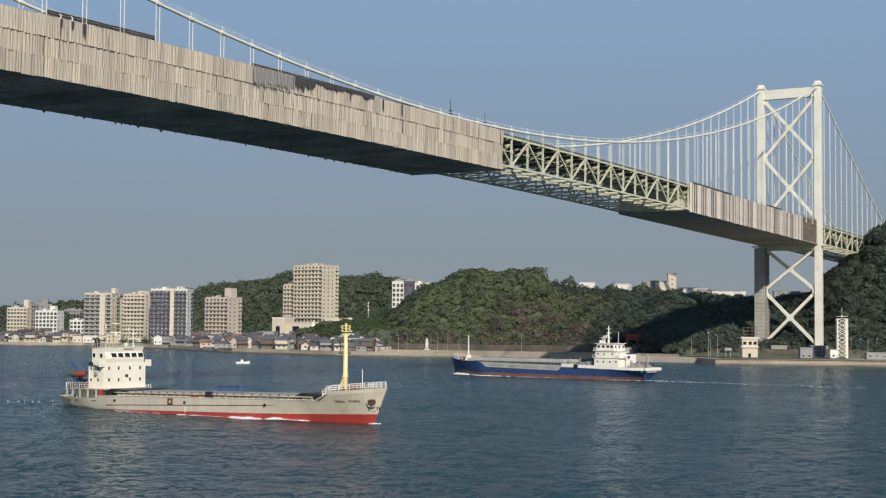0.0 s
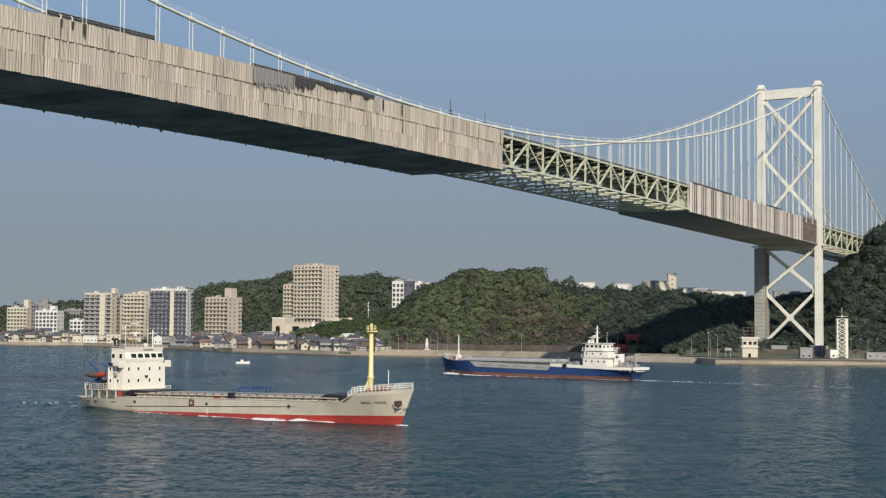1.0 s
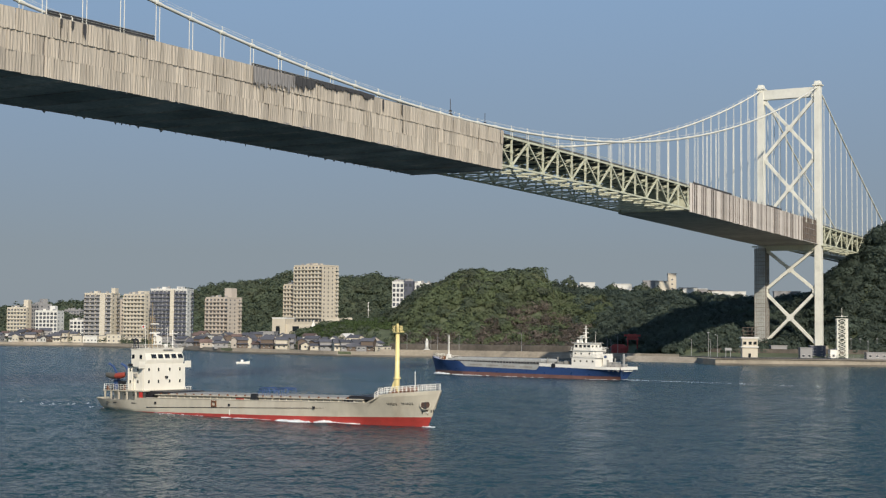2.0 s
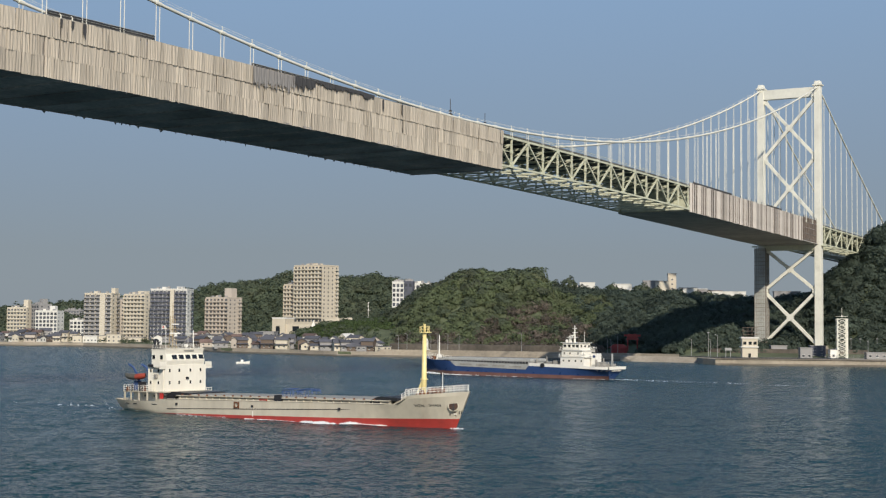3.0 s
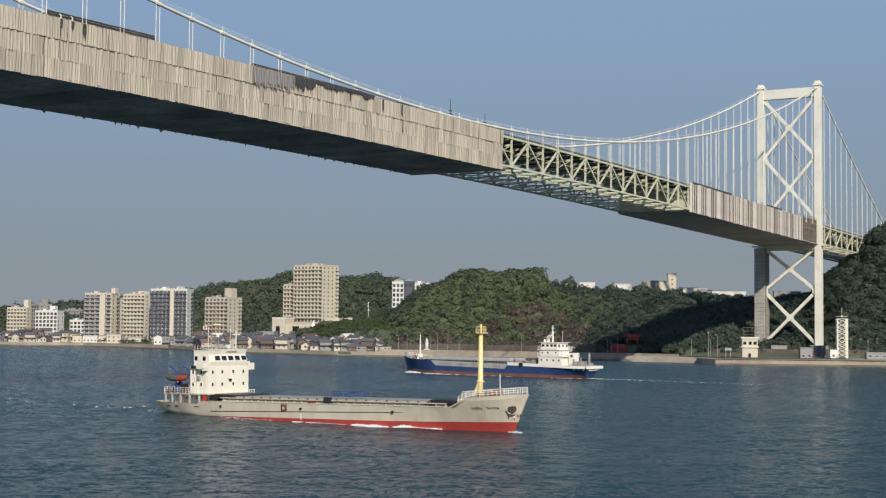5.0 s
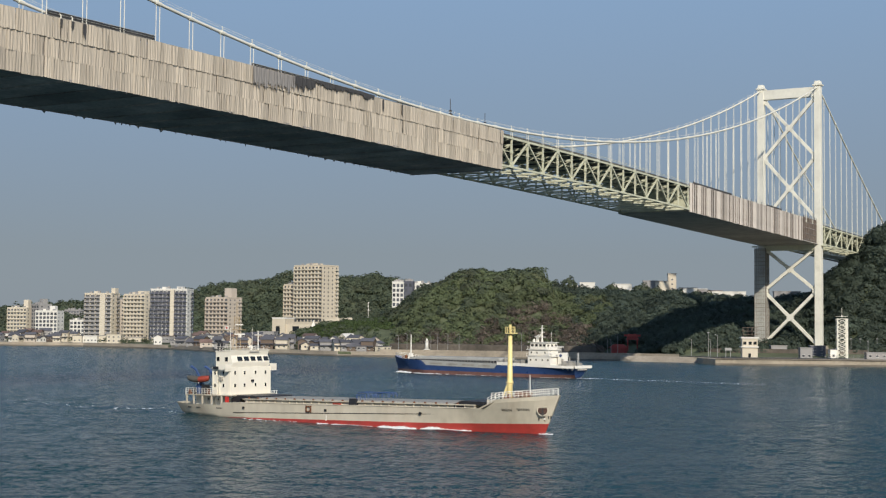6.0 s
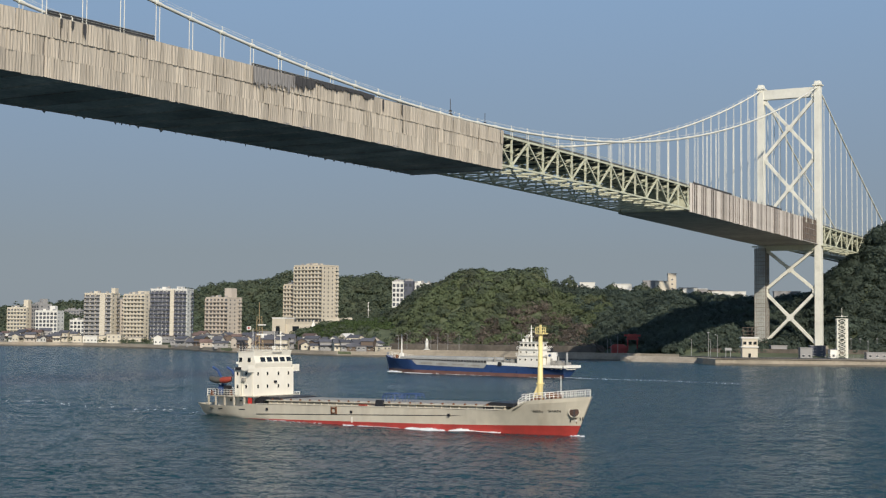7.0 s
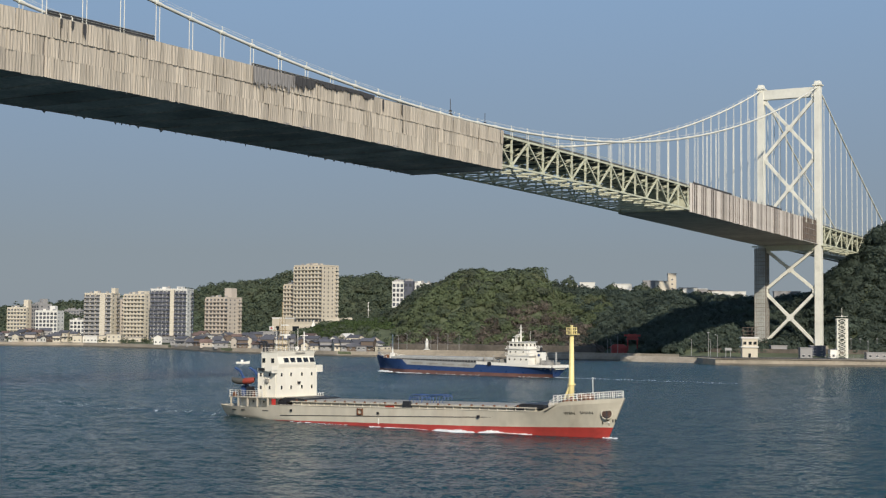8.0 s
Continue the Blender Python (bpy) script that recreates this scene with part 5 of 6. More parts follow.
    window_row(wheel, [(y * 1.45, 9.85) for y in (-1.6, -0.8, 0, 0.8, 1.6)], 0.9, 0.85, front, "bridge_window")
    window_row(wheel, [(y, 9.85) for y in (-2.2, 0, 2.2)], 0.9, 0.7, astern, "bridge_window")
    window_row(wheel, [(x, 9.85) for x in (19.4, 20.9, 22.4, 23.7)], 0.95, 0.85, port, "bridge_window")
    window_row(tier, [(x, 7.5) for x in (19.6, 21.6, 24.4)], 0.5, 0.6, Matrix.Translation((0, 0.75, 0)) @ port)
    window_row(house, [(x, 5.1) for x in (19.8, 21.8, 24, 26)], 0.5, 0.55, Matrix.Translation((0, 1.55, 0)) @ port)
    mx = -20.8
    m2 = part("radar_mast", Shape().tube([(mx, 0, 11), (mx, 0, 16.6)], [0.34, 0.14], 8).tube([(mx + 1.9, 0, 11), (mx, 0, 14.2)], 0.14, 6).tube([(mx + 1.9, 0, 10.9), (mx + 1.9, 0, 12.9)], 0.25, 7).box(mx - 0.5, -0.9, 12.6, mx + 2.3, 0.9, 12.75).box(mx - 0.2, -1.4, 14.2, mx + 0.2, 1.4, 14.35).box(mx - 0.7, -0.15, 15.5, mx + 0.7, 0.15, 15.65), CLEAN_WHITE, ship)
    part("radar_scanner", Shape().box(mx + 0.5, -1.1, 13.2, mx + 0.8, 1.1, 13.45).box(mx + 1.2, -0.3, 11, mx + 1.7, 0.3, 13.3), CLEAN_WHITE, m2)
    part("radar_dome", Shape().tube([(mx + 1.6, 2.0, 11), (mx + 1.6, 2.0, 11.7), (mx + 1.6, 2.0, 12.0)], [0.4, 0.4, 0.15], 10), CLEAN_WHITE, m2)
    part("whip_antenna", Shape().tube([(mx - 2.2, -2, 11), (mx - 2.2, -2, 14.6)], 0.05, 5), CLEAN_WHITE, m2)
    fun = part("funnel", Shape().box(-29.4, -1.4, 2.6, -27.2, 1.4, 7.6, 0.15), CLEAN_WHITE, ship, "white funnel with dark mark", bevel=0.1)
    part("funnel_top", Shape().box(-29.2, -1.2, 7.6, -27.4, 1.2, 8.0).tube([(-28.3, 0, 7.9), (-28.3, 0, 9.1)], 0.45, 8), BLACK, fun)
    part("funnel_mark", Shape().tube([(-28.3, 1.28, 6.6), (-28.3, 1.40, 6.6)], 0.45, 10), SHIP_BLUE, fun)
    post = part("stern_post", Shape().tube([(-33.9, 0.4, 2.6), (-33.9, 0.4, 7.6)], [0.4, 0.3], 8), HATCH_GREY, ship)
    part("post_ladder", Shape().beam((-34.5, 0.9, 2.6), (-34.1, 0.7, 7.2), 0.1, 0.1), HATCH_GREY, post)
    gear = Shape().box(-33.0, -3.8, 2.6, -31.6, 3.8, 4.3, 0.1).box(-30.9, -3.6, 2.6, -29.8, 3.6, 4.9, 0.2).tube([(-30.3, 3.4, 4.6), (-30.3, 3.4, 5.6)], 0.35, 8).tube([(-32.5, 3.0, 4.9), (-32.5, 3.0, 6.2)], 0.25, 7)
    part("mooring_winch", gear, DECK_GREY, ship)
    part("deck_machinery", Shape().box(-16.8, -3.5, 2.6, -15.2, 3.5, 5.0, 0.1).box(-14.8, -3.0, 2.6, -11.4, 3.0, 4.6, 0.1).tube([(-13.4, 4, 3.1), (-13.4, 4, 6.3)], 0.2, 7).tube([(-9.2, 3, 3.1), (-9.2, 3, 6.0)], 0.2, 7), DECK_GREY, ship)
    part("boat_davit", Shape().tube([(-26.8, 4.6, 6.3), (-26.8, 4.8, 8.0), (-27.6, 5.2, 8.4)], 0.12, 6), CLEAN_WHITE, ship)
    return ship


def foam_clots(s, half, u0, u1, side, seed, width=0.9, lift=0.28, density=14):
    """Broken white water along a hull side: many small low clots, thickest in the middle of the run."""
    rng = random.Random(seed)
    for _ in range(int((u1 - u0) * density)):
        k = rng.random()
        u = u0 + (u1 - u0) * k
        swell = math.sin(math.pi * k) ** 0.7 * (0.65 + 0.6 * noise.noise(Vector((u * 0.45, seed * 7.3, 0.3))))
        if swell <= 0.3 or rng.random() > swell * 1.5:
            continue
        off = abs(rng.gauss(0, 0.55)) * width * swell
        r, z = rng.uniform(0.06, 0.24) * (0.6 + 0.6 * swell) * min(0.45 + 1.6 * lift, 1.0), lift * swell * max(1 - off / (width + 0.1), 0.0) * rng.uniform(0.5, 1.3)
        a, y = r * rng.uniform(1.0, 2.6), side * (max(half(u), 0.0) + off + 0.05)
        ring = [(u + a * math.cos(t) * rng.uniform(0.7, 1.2), y + r * math.sin(t) * rng.uniform(0.7, 1.2), z * 0.4 - 0.02) for t in np.linspace(0, 5.24, 6)]
        s.add(ring + [(u, y, z + 0.10)], [(i, (i + 1) % 6, 6) for i in range(6)])


def flecks(s, count, u0, u1, spread, seed):
    """Flat broken flecks of foam trailing astern."""
    rng = random.Random(seed)
    for _ in range(count):
        k = rng.random() ** 1.6
        u = u0 + (u1 - u0) * k
        v = rng.gauss(0, 1) * spread * (0.5 + k)
        a, b = rng.uniform(0.12, 0.7) * (1.1 - 0.6 * k), rng.uniform(0.05, 0.16)
        ring = [(u + a * math.cos(t) * rng.uniform(0.6, 1.2), v + b * math.sin(t) * rng.uniform(0.6, 1.2), 0.05) for t in np.linspace(0, 5.5, 8)]
        s.add(ring + [(u, v, 0.09)], [(i, (i + 1) % 8, 8) for i in range(8)])


def wash(name, half, runs, label, stern, spread, count):
    s = Shape()
    flecks(s, count, stern, stern - 70, spread, 3)
    for seed, (u0, u1, width, lift, density) in enumerate(runs):
        for side in (-1, 1):
            foam_clots(s, half, u0, u1, side, seed + 1, width, lift, density)
    return tagged(part(name, s, FOAM, smooth=True), label, "foam", kind="stuff")


def wake(half, label):
    """Low swells that a ship drags along its side and leaves astern."""
    us, vs = np.arange(-190, 37, 0.8), np.arange(-34, 34.5, 0.8)
    rows = []
    for u in us:
        line = []
        for v in vs:
            a = 36.0 - u                                   # way astern of the bow
            arm = 2.5 + 0.30 * a
            side = abs(v)
            n = noise.noise(Vector((u * 0.12, v * 0.3, 2.0)))
            crest = math.exp(-((side - arm) / (1.6 + 0.02 * a)) ** 2) * (0.16 * math.exp(-a / 110)) * smooth_step(0, 30, a)
            second = math.exp(-((side - arm * 0.62 - 1.5) / 2.0) ** 2) * 0.10 * math.exp(-a / 90)
            hull = math.exp(-((side - max(half(u) if u > -37 else 0.0, 0.0) - 1.4) / 1.3) ** 2) * 0.06 * (1 + math.sin(u * 0.34)) if u > -40 else 0.0
            trail = 0.12 * (1 + math.sin((u + 37) * 0.42 + 0.15 * side)) * math.exp(-(side / (6 + 0.04 * a)) ** 2) * math.exp((u + 37) / 70) if u <= -37 else 0.0
            churn = 0.10 * noise.noise(Vector((u * 0.5, v * 0.7, 5.0))) * math.exp(-(side / 7) ** 2) * (math.exp((u + 37) / 60) if u < -37 else 0.4)
            h = (crest + second + hull + trail) * (1 + 0.7 * n) + churn
            fade = min(1.0, (34 - side) / 8, (u + 190) / 60, a / 8)
            line.append((u, v, -0.04 + h * max(fade, 0.0)))
        rows.append(line)
    return tagged(part("wake", Shape().grid(rows), SEA_WATER, smooth=True), label, "wake", kind="stuff")


COASTER = coaster()
COASTER.scale = (1.033, 1.0, 0.945)
FREIGHTER = blue_freighter()
FREIGHTER.scale = (1.078, 0.98, 0.96)
half_a = lambda u: lerp_table([(-36, 0.6), (-31, 3.4), (-25, 5.0), (-17, 5.9), (14, 6.0), (21, 4.9), (27, 3.1), (31.7, 1.3), (35.2, 0.05), (36, 0.0)], u / 1.033)
half_b = lambda u: 0.98 * lerp_table([(-35, 2.0), (-28, 4.6), (-21, 6.0), (20, 6.0), (27, 3.9), (32, 1.7), (35.4, 0.1), (37, 0.0)], u / 1.078)
WAKE_A = wake(half_a, "low dark swells spreading from the moving cargo ship")
WASH_A = wash("bow_wave", half_a, [(6, 27, 1.7, 0.50, 80), (35.0, 37.6, 0.25, 0.12, 7), (-6, 9, 1.9, 0.06, 26), (-24, -3, 2.6, 0.02, 8), (-39, -26, 1.8, 0.08, 20)], "white broken water along the ship's waterline", -37.0, 2.6, 70)
WASH_B = wash("bow_wave", half_b, [(27, 39.8, 1.5, 0.6, 60), (10, 29, 0.9, 0.15, 16), (-14, 12, 0.6, 0.05, 5), (-38, -24, 0.8, 0.06, 8)], "white broken water along the ship's waterline", -36.0, 1.6, 170)


# ---- town ----
def plaster(name, c, **k):
    return material(name, c, 0.85, spread=0.07, coarse=0.08, fine=0.7, dirt=tuple(v * 0.72 for v in c), dirt_amount=0.35, stretch=(1, 1, 0.4), **k)


CREAM_WALL = plaster("cream_render", (0.58, 0.52, 0.41))
WHITE_WALL = plaster("white_render", (0.66, 0.64, 0.58))
PINK_WALL = plaster("pinkish_tile_wall", (0.50, 0.435, 0.36))
BEIGE_WALL = plaster("beige_tile_wall", (0.56, 0.49, 0.38))
GREY_WALL = plaster("grey_render", (0.29, 0.28, 0.27))
DARK_WALL = plaster("dark_grey_wall", (0.085, 0.09, 0.115))
BROWN_WALL = plaster("brown_boards", (0.14, 0.105, 0.08))
ROOF_DARK = material("dark_roof_tiles", (0.09, 0.09, 0.10), 0.7, spread=0.2, coarse=0.3, fine=2.5, per_object=0.25)
ROOF_BROWN = material("brown_roof_tiles", (0.15, 0.10, 0.08), 0.7, spread=0.2, coarse=0.3, fine=2.5, per_object=0.25)
RED_PAINT = material("vermilion_paint", (0.30, 0.04, 0.035), 0.5, spread=0.1)
POLE_GREY = material("grey_pole", (0.30, 0.30, 0.29), 0.6)
# glass colour lightened to give the low contrast of distant haze
WINDOW_GREY = material("hazed_window_glass", (0.085, 0.09, 0.10), 0.15, spread=0.2, coarse=0.5, fine=2.0, per_object=0.45)
FLAT_WALLS = [WHITE_WALL, CREAM_WALL, GREY_WALL, BROWN_WALL, PINK_WALL]


def apartment(label, m, w, d, floors, bays, wall, rail_mat, storey=2.9, style="balcony", side_bays=2, tower=None, pier=None, group="apartment blocks"):
    """A flat block: x along the front, which faces -y; the origin is the middle of the front's foot."""
    house = thing("apartment_building", m, label, "apartment building", group)
    h = floors * storey
    body = part("wall", Shape().box(-w / 2, 0, -3, w / 2, d, h), wall, house)
    part("roof", Shape().box(-w / 2 - 0.15, -0.15, h, w / 2 + 0.15, d + 0.15, h + 0.9).box(-w / 4, d * 0.3, h + 0.9, -w / 4 + 3, d * 0.3 + 3, h + 2.2), wall, house)
    bw = w / bays
    pane = Shape().box(-bw * 0.34, -0.05, 0.35, bw * 0.34, 0.02, storey * 0.78).mesh("window", WINDOW_GREY)
    bal = Shape()
    reach = 1.25 if style == "balcony" else 0.7
    bal.box(-bw / 2 + 0.06, -reach, -0.12, bw / 2 - 0.06, 0, 0.05)
    bal.box(-bw / 2 + 0.06, -reach, 0.05, bw / 2 - 0.06, -reach + 0.1, 1.05)
    bal.box(-bw / 2 + 0.06, -reach + 0.1, 0.05, -bw / 2 + 0.16, 0, storey - 0.14)
    bal = bal.mesh("balcony", rail_mat)
    for f in range(floors):
        for b in range(bays):
            if pier and pier[0] <= b < pier[1]:
                continue
            x = -w / 2 + (b + 0.5) * bw
            ob = part("window", pane, None, house)
            ob.location = (x, 0, f * storey)
            if f and style != "plain":
                ob = part("balcony", bal, None, house)
                ob.location = (x, 0, f * storey)
    if pier:
        a, b = -w / 2 + pier[0] * bw, -w / 2 + pier[1] * bw
        part("pier", Shape().box(a, -1.5, -1, b, 0, h + 0.4), CREAM_WALL, house)
    sw = d / max(side_bays, 1)
    small = Shape().box(-0.02, -0.55, 0.9, 0.05, 0.55, 2.1).mesh("window", WINDOW_GREY)
    ledge = Shape().box(0, -sw * 0.36, -0.1, 0.9, sw * 0.36, 0.06).box(0.8, -sw * 0.36, 0.06, 0.9, sw * 0.36, 1.0).mesh("balcony", rail_mat)
    for f in range(floors):
        for b in range(side_bays):
            ob = part("window", small, None, house)
            ob.location = (w / 2, (b + 0.5) * sw, f * storey)
            if f and style == "balcony" and b == side_bays - 1:
                ob = part("balcony", ledge, None, house)
                ob.location = (w / 2, (b + 0.5) * sw, f * storey)
    for k in range(3):
        part("roof_tank", Shape().box(-w * 0.38 + k * w * 0.3, d * 0.2, h + 0.9, -w * 0.38 + k * w * 0.3 + 1.6, d * 0.2 + 1.6, h + 2.0 + 0.5 * (k % 2)), GREY_WALL, house)
    if style != "plain":
        divider = Shape().box(-0.06, -reach, 0.05, 0.06, -0.03, storey - 0.2).mesh("balcony_divider", wall)
        for f in range(1, floors):
            for b in range(1, bays):
                if not (pier and pier[0] <= b <= pier[1]):
                    part("balcony_divider", divider, None, house).location = (-w / 2 + b * bw, 0, f * storey)
    if tower:
        x0, x1, th = tower
        part("roof_tower", Shape().box(x0, d * 0.35, h + 0.5, x1, d * 0.75, h + th), wall, house)
    return house


def at_view(aim, dist, z=0.0, turn=0.0):
    """A pose at a bearing given by its offset on a plane 2538 m ahead."""
    return pose(aim / 2538 * dist, dist, z, 0, 0, turn)


def dwelling(m, w, d, h, wall, roof, gable=True, label="", pitch=0.55, windows=True):
    house = thing("house", m, label, "house", "waterfront houses")
    if gable:
        part("wall", Shape().prism([(-w / 2, -0.8), (w / 2, -0.8), (w / 2, h), (0, h + w / 2 * pitch), (-w / 2, h)], "y", 0, d), wall, house)
        s = Shape()
        for sx in (-1, 1):
            e = w / 2 + 0.5
            s.prism([(0, h + w / 2 * pitch + 0.05), (0, h + w / 2 * pitch + 0.28), (sx * e, h - 0.5 * pitch + 0.28), (sx * e, h - 0.5 * pitch + 0.05)], "y", -0.5, d + 0.5)
        part("roof", s, roof, house)
    else:
        part("wall", Shape().box(-w / 2, 0, -0.8, w / 2, d, h), wall, house)
        part("roof", Shape().box(-w / 2 - 0.2, -0.2, h, w / 2 + 0.2, d + 0.2, h + 0.35), roof, house)
    if not windows:
        return house
    n = max(int(w / 2.6), 1)
    me = Shape().box(-0.5, -0.06, 0, 0.5, 0.02, 0.95).mesh("window", WINDOW_GREY)
    frame_me = Shape().box(-0.62, -0.1, -0.12, 0.62, -0.02, 0.0).box(-0.62, -0.1, 0.95, 0.62, -0.02, 1.05).mesh("window_frame", WHITE_WALL)
    for f in range(max(int(h / 2.7), 1)):
        for k in range(n):
            ob = part("window", me, None, house)
            ob.location = ((k + 0.5) * w / n - w / 2, 0, 0.9 + f * 2.7)
            part("window_frame", frame_me, None, ob)
        for sx in (-1, 1):
            for y in (d * 0.28, d * 0.72):
                ob = part("window", me, None, house)
                ob.matrix_local = pose(sx * w / 2, y, 0.9 + f * 2.7, 0, 0, 90 * sx)
                part("window_frame", frame_me, None, ob)
    if gable and h > 4:
        for sx in (-1, 1):
            part("lean_to_roof", Shape().prism([(sx * w / 2, 2.9), (sx * (w / 2 + 1.1), 2.5), (sx * (w / 2 + 1.1), 2.36), (sx * w / 2, 2.76)], "y", -0.3, d + 0.3), roof, house)
    return house


def town():
    # tall blocks
    apartment("cream high-rise apartment block with long balconies", at_view(-609, 1012, 3, -16), 21, 12, 12, 5, CREAM_WALL, GREY_WALL, storey=2.78, pier=(3, 4), tower=(8, 11, 4.4))
    apartment("pale yellow apartment block with stacked balconies", at_view(-545, 1008, 3, -22), 17, 13, 12, 6, CREAM_WALL, CREAM_WALL, storey=2.74, tower=(0, 6, 3.0))
    apartment("dark-balconied apartment block with white piers", at_view(-484, 985, 3, -10), 26, 13, 13, 9, WHITE_WALL, DARK_WALL, storey=2.78, pier=(5, 6), tower=(4, 8, 2.4))
    apartment("pinkish tiled apartment block with a roof tower", at_view(-399, 1050, 3, -28), 20, 17, 11, 6, PINK_WALL, PINK_WALL, tower=(2.5, 8.5, 7.5), side_bays=3)
    apartment("tall beige apartment tower with rows of balconies on a terrace", at_view(-238, 1040, 18, -34), 26, 19, 14, 8, BEIGE_WALL, CREAM_WALL, side_bays=4, tower=(-2, 2, 2.4))
    apartment("lower wing of the beige apartment tower", at_view(-272, 1052, 16, -34), 9, 18, 10, 3, BEIGE_WALL, BEIGE_WALL)
    apartment("white office block with a dark stair face on the hillside", at_view(-79, 905, 25, -8), 7.4, 10, 6, 3, WHITE_WALL, GREY_WALL, storey=3.0, style="plain", side_bays=2)
    apartment("dark grey stair block beside the white offices", at_view(-61, 904, 25, -8), 5.6, 8, 6, 2, DARK_WALL, DARK_WALL, storey=3.05, style="plain", side_bays=0)
    apartment("white rear wing of the hillside offices", at_view(-36, 915, 27, -8), 14, 9, 5, 5, WHITE_WALL, WHITE_WALL, storey=3.1, style="plain")
    apartment("yellowish apartment block with a stair tower", at_view(-752, 1150, 4, -14), 17, 12, 8, 6, CREAM_WALL, CREAM_WALL, style="ledge", tower=(3.5, 7.5, 7))
    # shaded flank of the yellowish block, its shade put into a grey wall
    apartment("apartment block coloured grey as its neighbour's shaded side", at_view(-720, 1150, 4, -40), 10, 12, 9, 3, GREY_WALL, GREY_WALL, style="plain", tower=(0, 4, 5))
    apartment("white mid-rise block with square windows", at_view(-700, 1085, 4, -12), 18, 11, 7, 6, WHITE_WALL, WHITE_WALL, style="plain", tower=(1, 5, 4.5))
    apartment("grey mid-rise block behind the waterfront", at_view(-652, 1300, 4, -12), 17, 11, 8, 6, GREY_WALL, GREY_WALL, style="ledge")
    apartment("low white block behind the houses", at_view(-645, 1090, 3, -10), 12, 9, 5, 4, WHITE_WALL, WHITE_WALL, style="plain")
    # slab for the next block's right side, pinkish wall colour giving its shade
    apartment("slab block coloured pinkish as its neighbour's shaded side", at_view(-575, 1030, 3, -40), 7, 16, 10, 2, PINK_WALL, PINK_WALL, style="ledge", side_bays=4)
    # terrace, car park and retaining wall below the tall tower
    base = thing("parking_deck", at_view(-275, 985, 3, -20), "beige concrete parking deck below the apartment tower", "parking deck")
    part("wall", Shape().box(-11, 0, -1, -1, 14, 17), BEIGE_WALL, base)
    part("opening", Shape().box(-8.2, -0.08, 3, -5.2, 0.1, 12), DARK_GLASS, base)
    part("ramp", Shape().box(-1, 1, 3, 20, 14, 13.5), BEIGE_WALL, base)
    part("opening", Shape().box(4, 0.9, 8.5, 9, 1.1, 12), DARK_GLASS, base)
    part("parapet", Shape().box(-11.2, -0.2, 17, -0.8, 14.2, 18), WHITE_WALL, base)
    w = Shape()
    pts = [(-281, 930, 6), (-262, 930, 9), (-235, 930, 13), (-218, 935, 16), (-205, 940, 19.0), (-180, 945, 20.0), (-156, 950, 20.5)]
    for (a, da, za), (b, db, zb) in zip(pts, pts[1:]):
        w.add([(a / 2538 * da, da, za - 2.5), (b / 2538 * db, db, zb - 2.5), (b / 2538 * db, db, zb + 0.7), (a / 2538 * da, da, za + 0.7),
               (a / 2538 * da, da + 0.6, za - 2.5), (b / 2538 * db, db + 0.6, zb - 2.5), (b / 2538 * db, db + 0.6, zb + 0.7), (a / 2538 * da, da + 0.6, za + 0.7)],
              [(0, 1, 2, 3), (4, 7, 6, 5), (3, 2, 6, 7), (0, 4, 5, 1), (0, 3, 7, 4), (1, 5, 6, 2)])
    tagged(part("terrace_wall", w, CREAM_WALL), "pale curving retaining wall on the green slope", "wall", kind="structure")
    # waterfront houses
    rng = random.Random(21)
    kinds = ("white-walled house with dark tiled roof", "cream house with dark tiled roof", "grey house with dark tiled roof", "brown boarded house with tiled roof", "pinkish house with tiled roof")
    aim = -778
    while aim < -108:
        for row in range(3):
            off = 9 + rng.uniform(0, 6) + row * rng.uniform(12, 17)
            x = aim + rng.uniform(-7, 7)
            d = 900.0
            for _ in range(6):
                d = lerp_table(SHORE, x / 2538 * d) + off
            if -642 < x < -438 and row < 3 and rng.random() < 0.85:
                continue
            if any(abs(x - b) < 26 and d > 975 for b in (-612, -546, -484)) or rng.random() < 0.2:
                continue
            k = rng.choice((0, 0, 1, 2, 2, 2, 3, 3, 4))
            w_, h_ = rng.uniform(3.6, 6.2), rng.choice((2.4, 2.6, 4.2, 4.6, 5.2)) + row * 0.5
            gable = rng.random() < 0.86
            turn = rng.uniform(-40, 20) + (90 if rng.random() < 0.6 else 0)
            dwelling(at_view(x, d, 2.6 + row * 0.8, turn), w_, rng.uniform(5, 8), h_, FLAT_WALLS[k], rng.choice((ROOF_DARK, ROOF_DARK, ROOF_DARK, ROOF_BROWN)), gable, kinds[k], rng.uniform(0.4, 0.75))
        aim += rng.uniform(9, 15)
    dwelling(at_view(-176, 800, 2.6, -35), 8.5, 9, 5.2, CREAM_WALL, WHITE_WALL, True, "pale cream gabled house by the water", 0.8)
    dwelling(at_view(-160, 795, 2.6, 8), 6, 9, 5.8, WHITE_WALL, ROOF_DARK, True, "white house with a steep pale gable", 0.8)
    dwelling(at_view(-340, 880, 3, -15), 17, 9, 6.2, WHITE_WALL, ROOF_DARK, False, "long white two-storey hall with flat dark roof")
    dwelling(at_view(-310, 872, 3, -10), 9, 9, 8.6, GREY_WALL, GREY_WALL, False, "grey three-storey house with flat roof")
    for aim, dist, wide, tall in ((-612, 1003, 19, 4.6), (-545, 999, 15, 3.6), (-484, 978, 24, 3.8)):
        dwelling(at_view(aim, dist, 2.6, -12), wide, 4.5, tall, CREAM_WALL, GREY_WALL, False, "low cream podium below an apartment block")
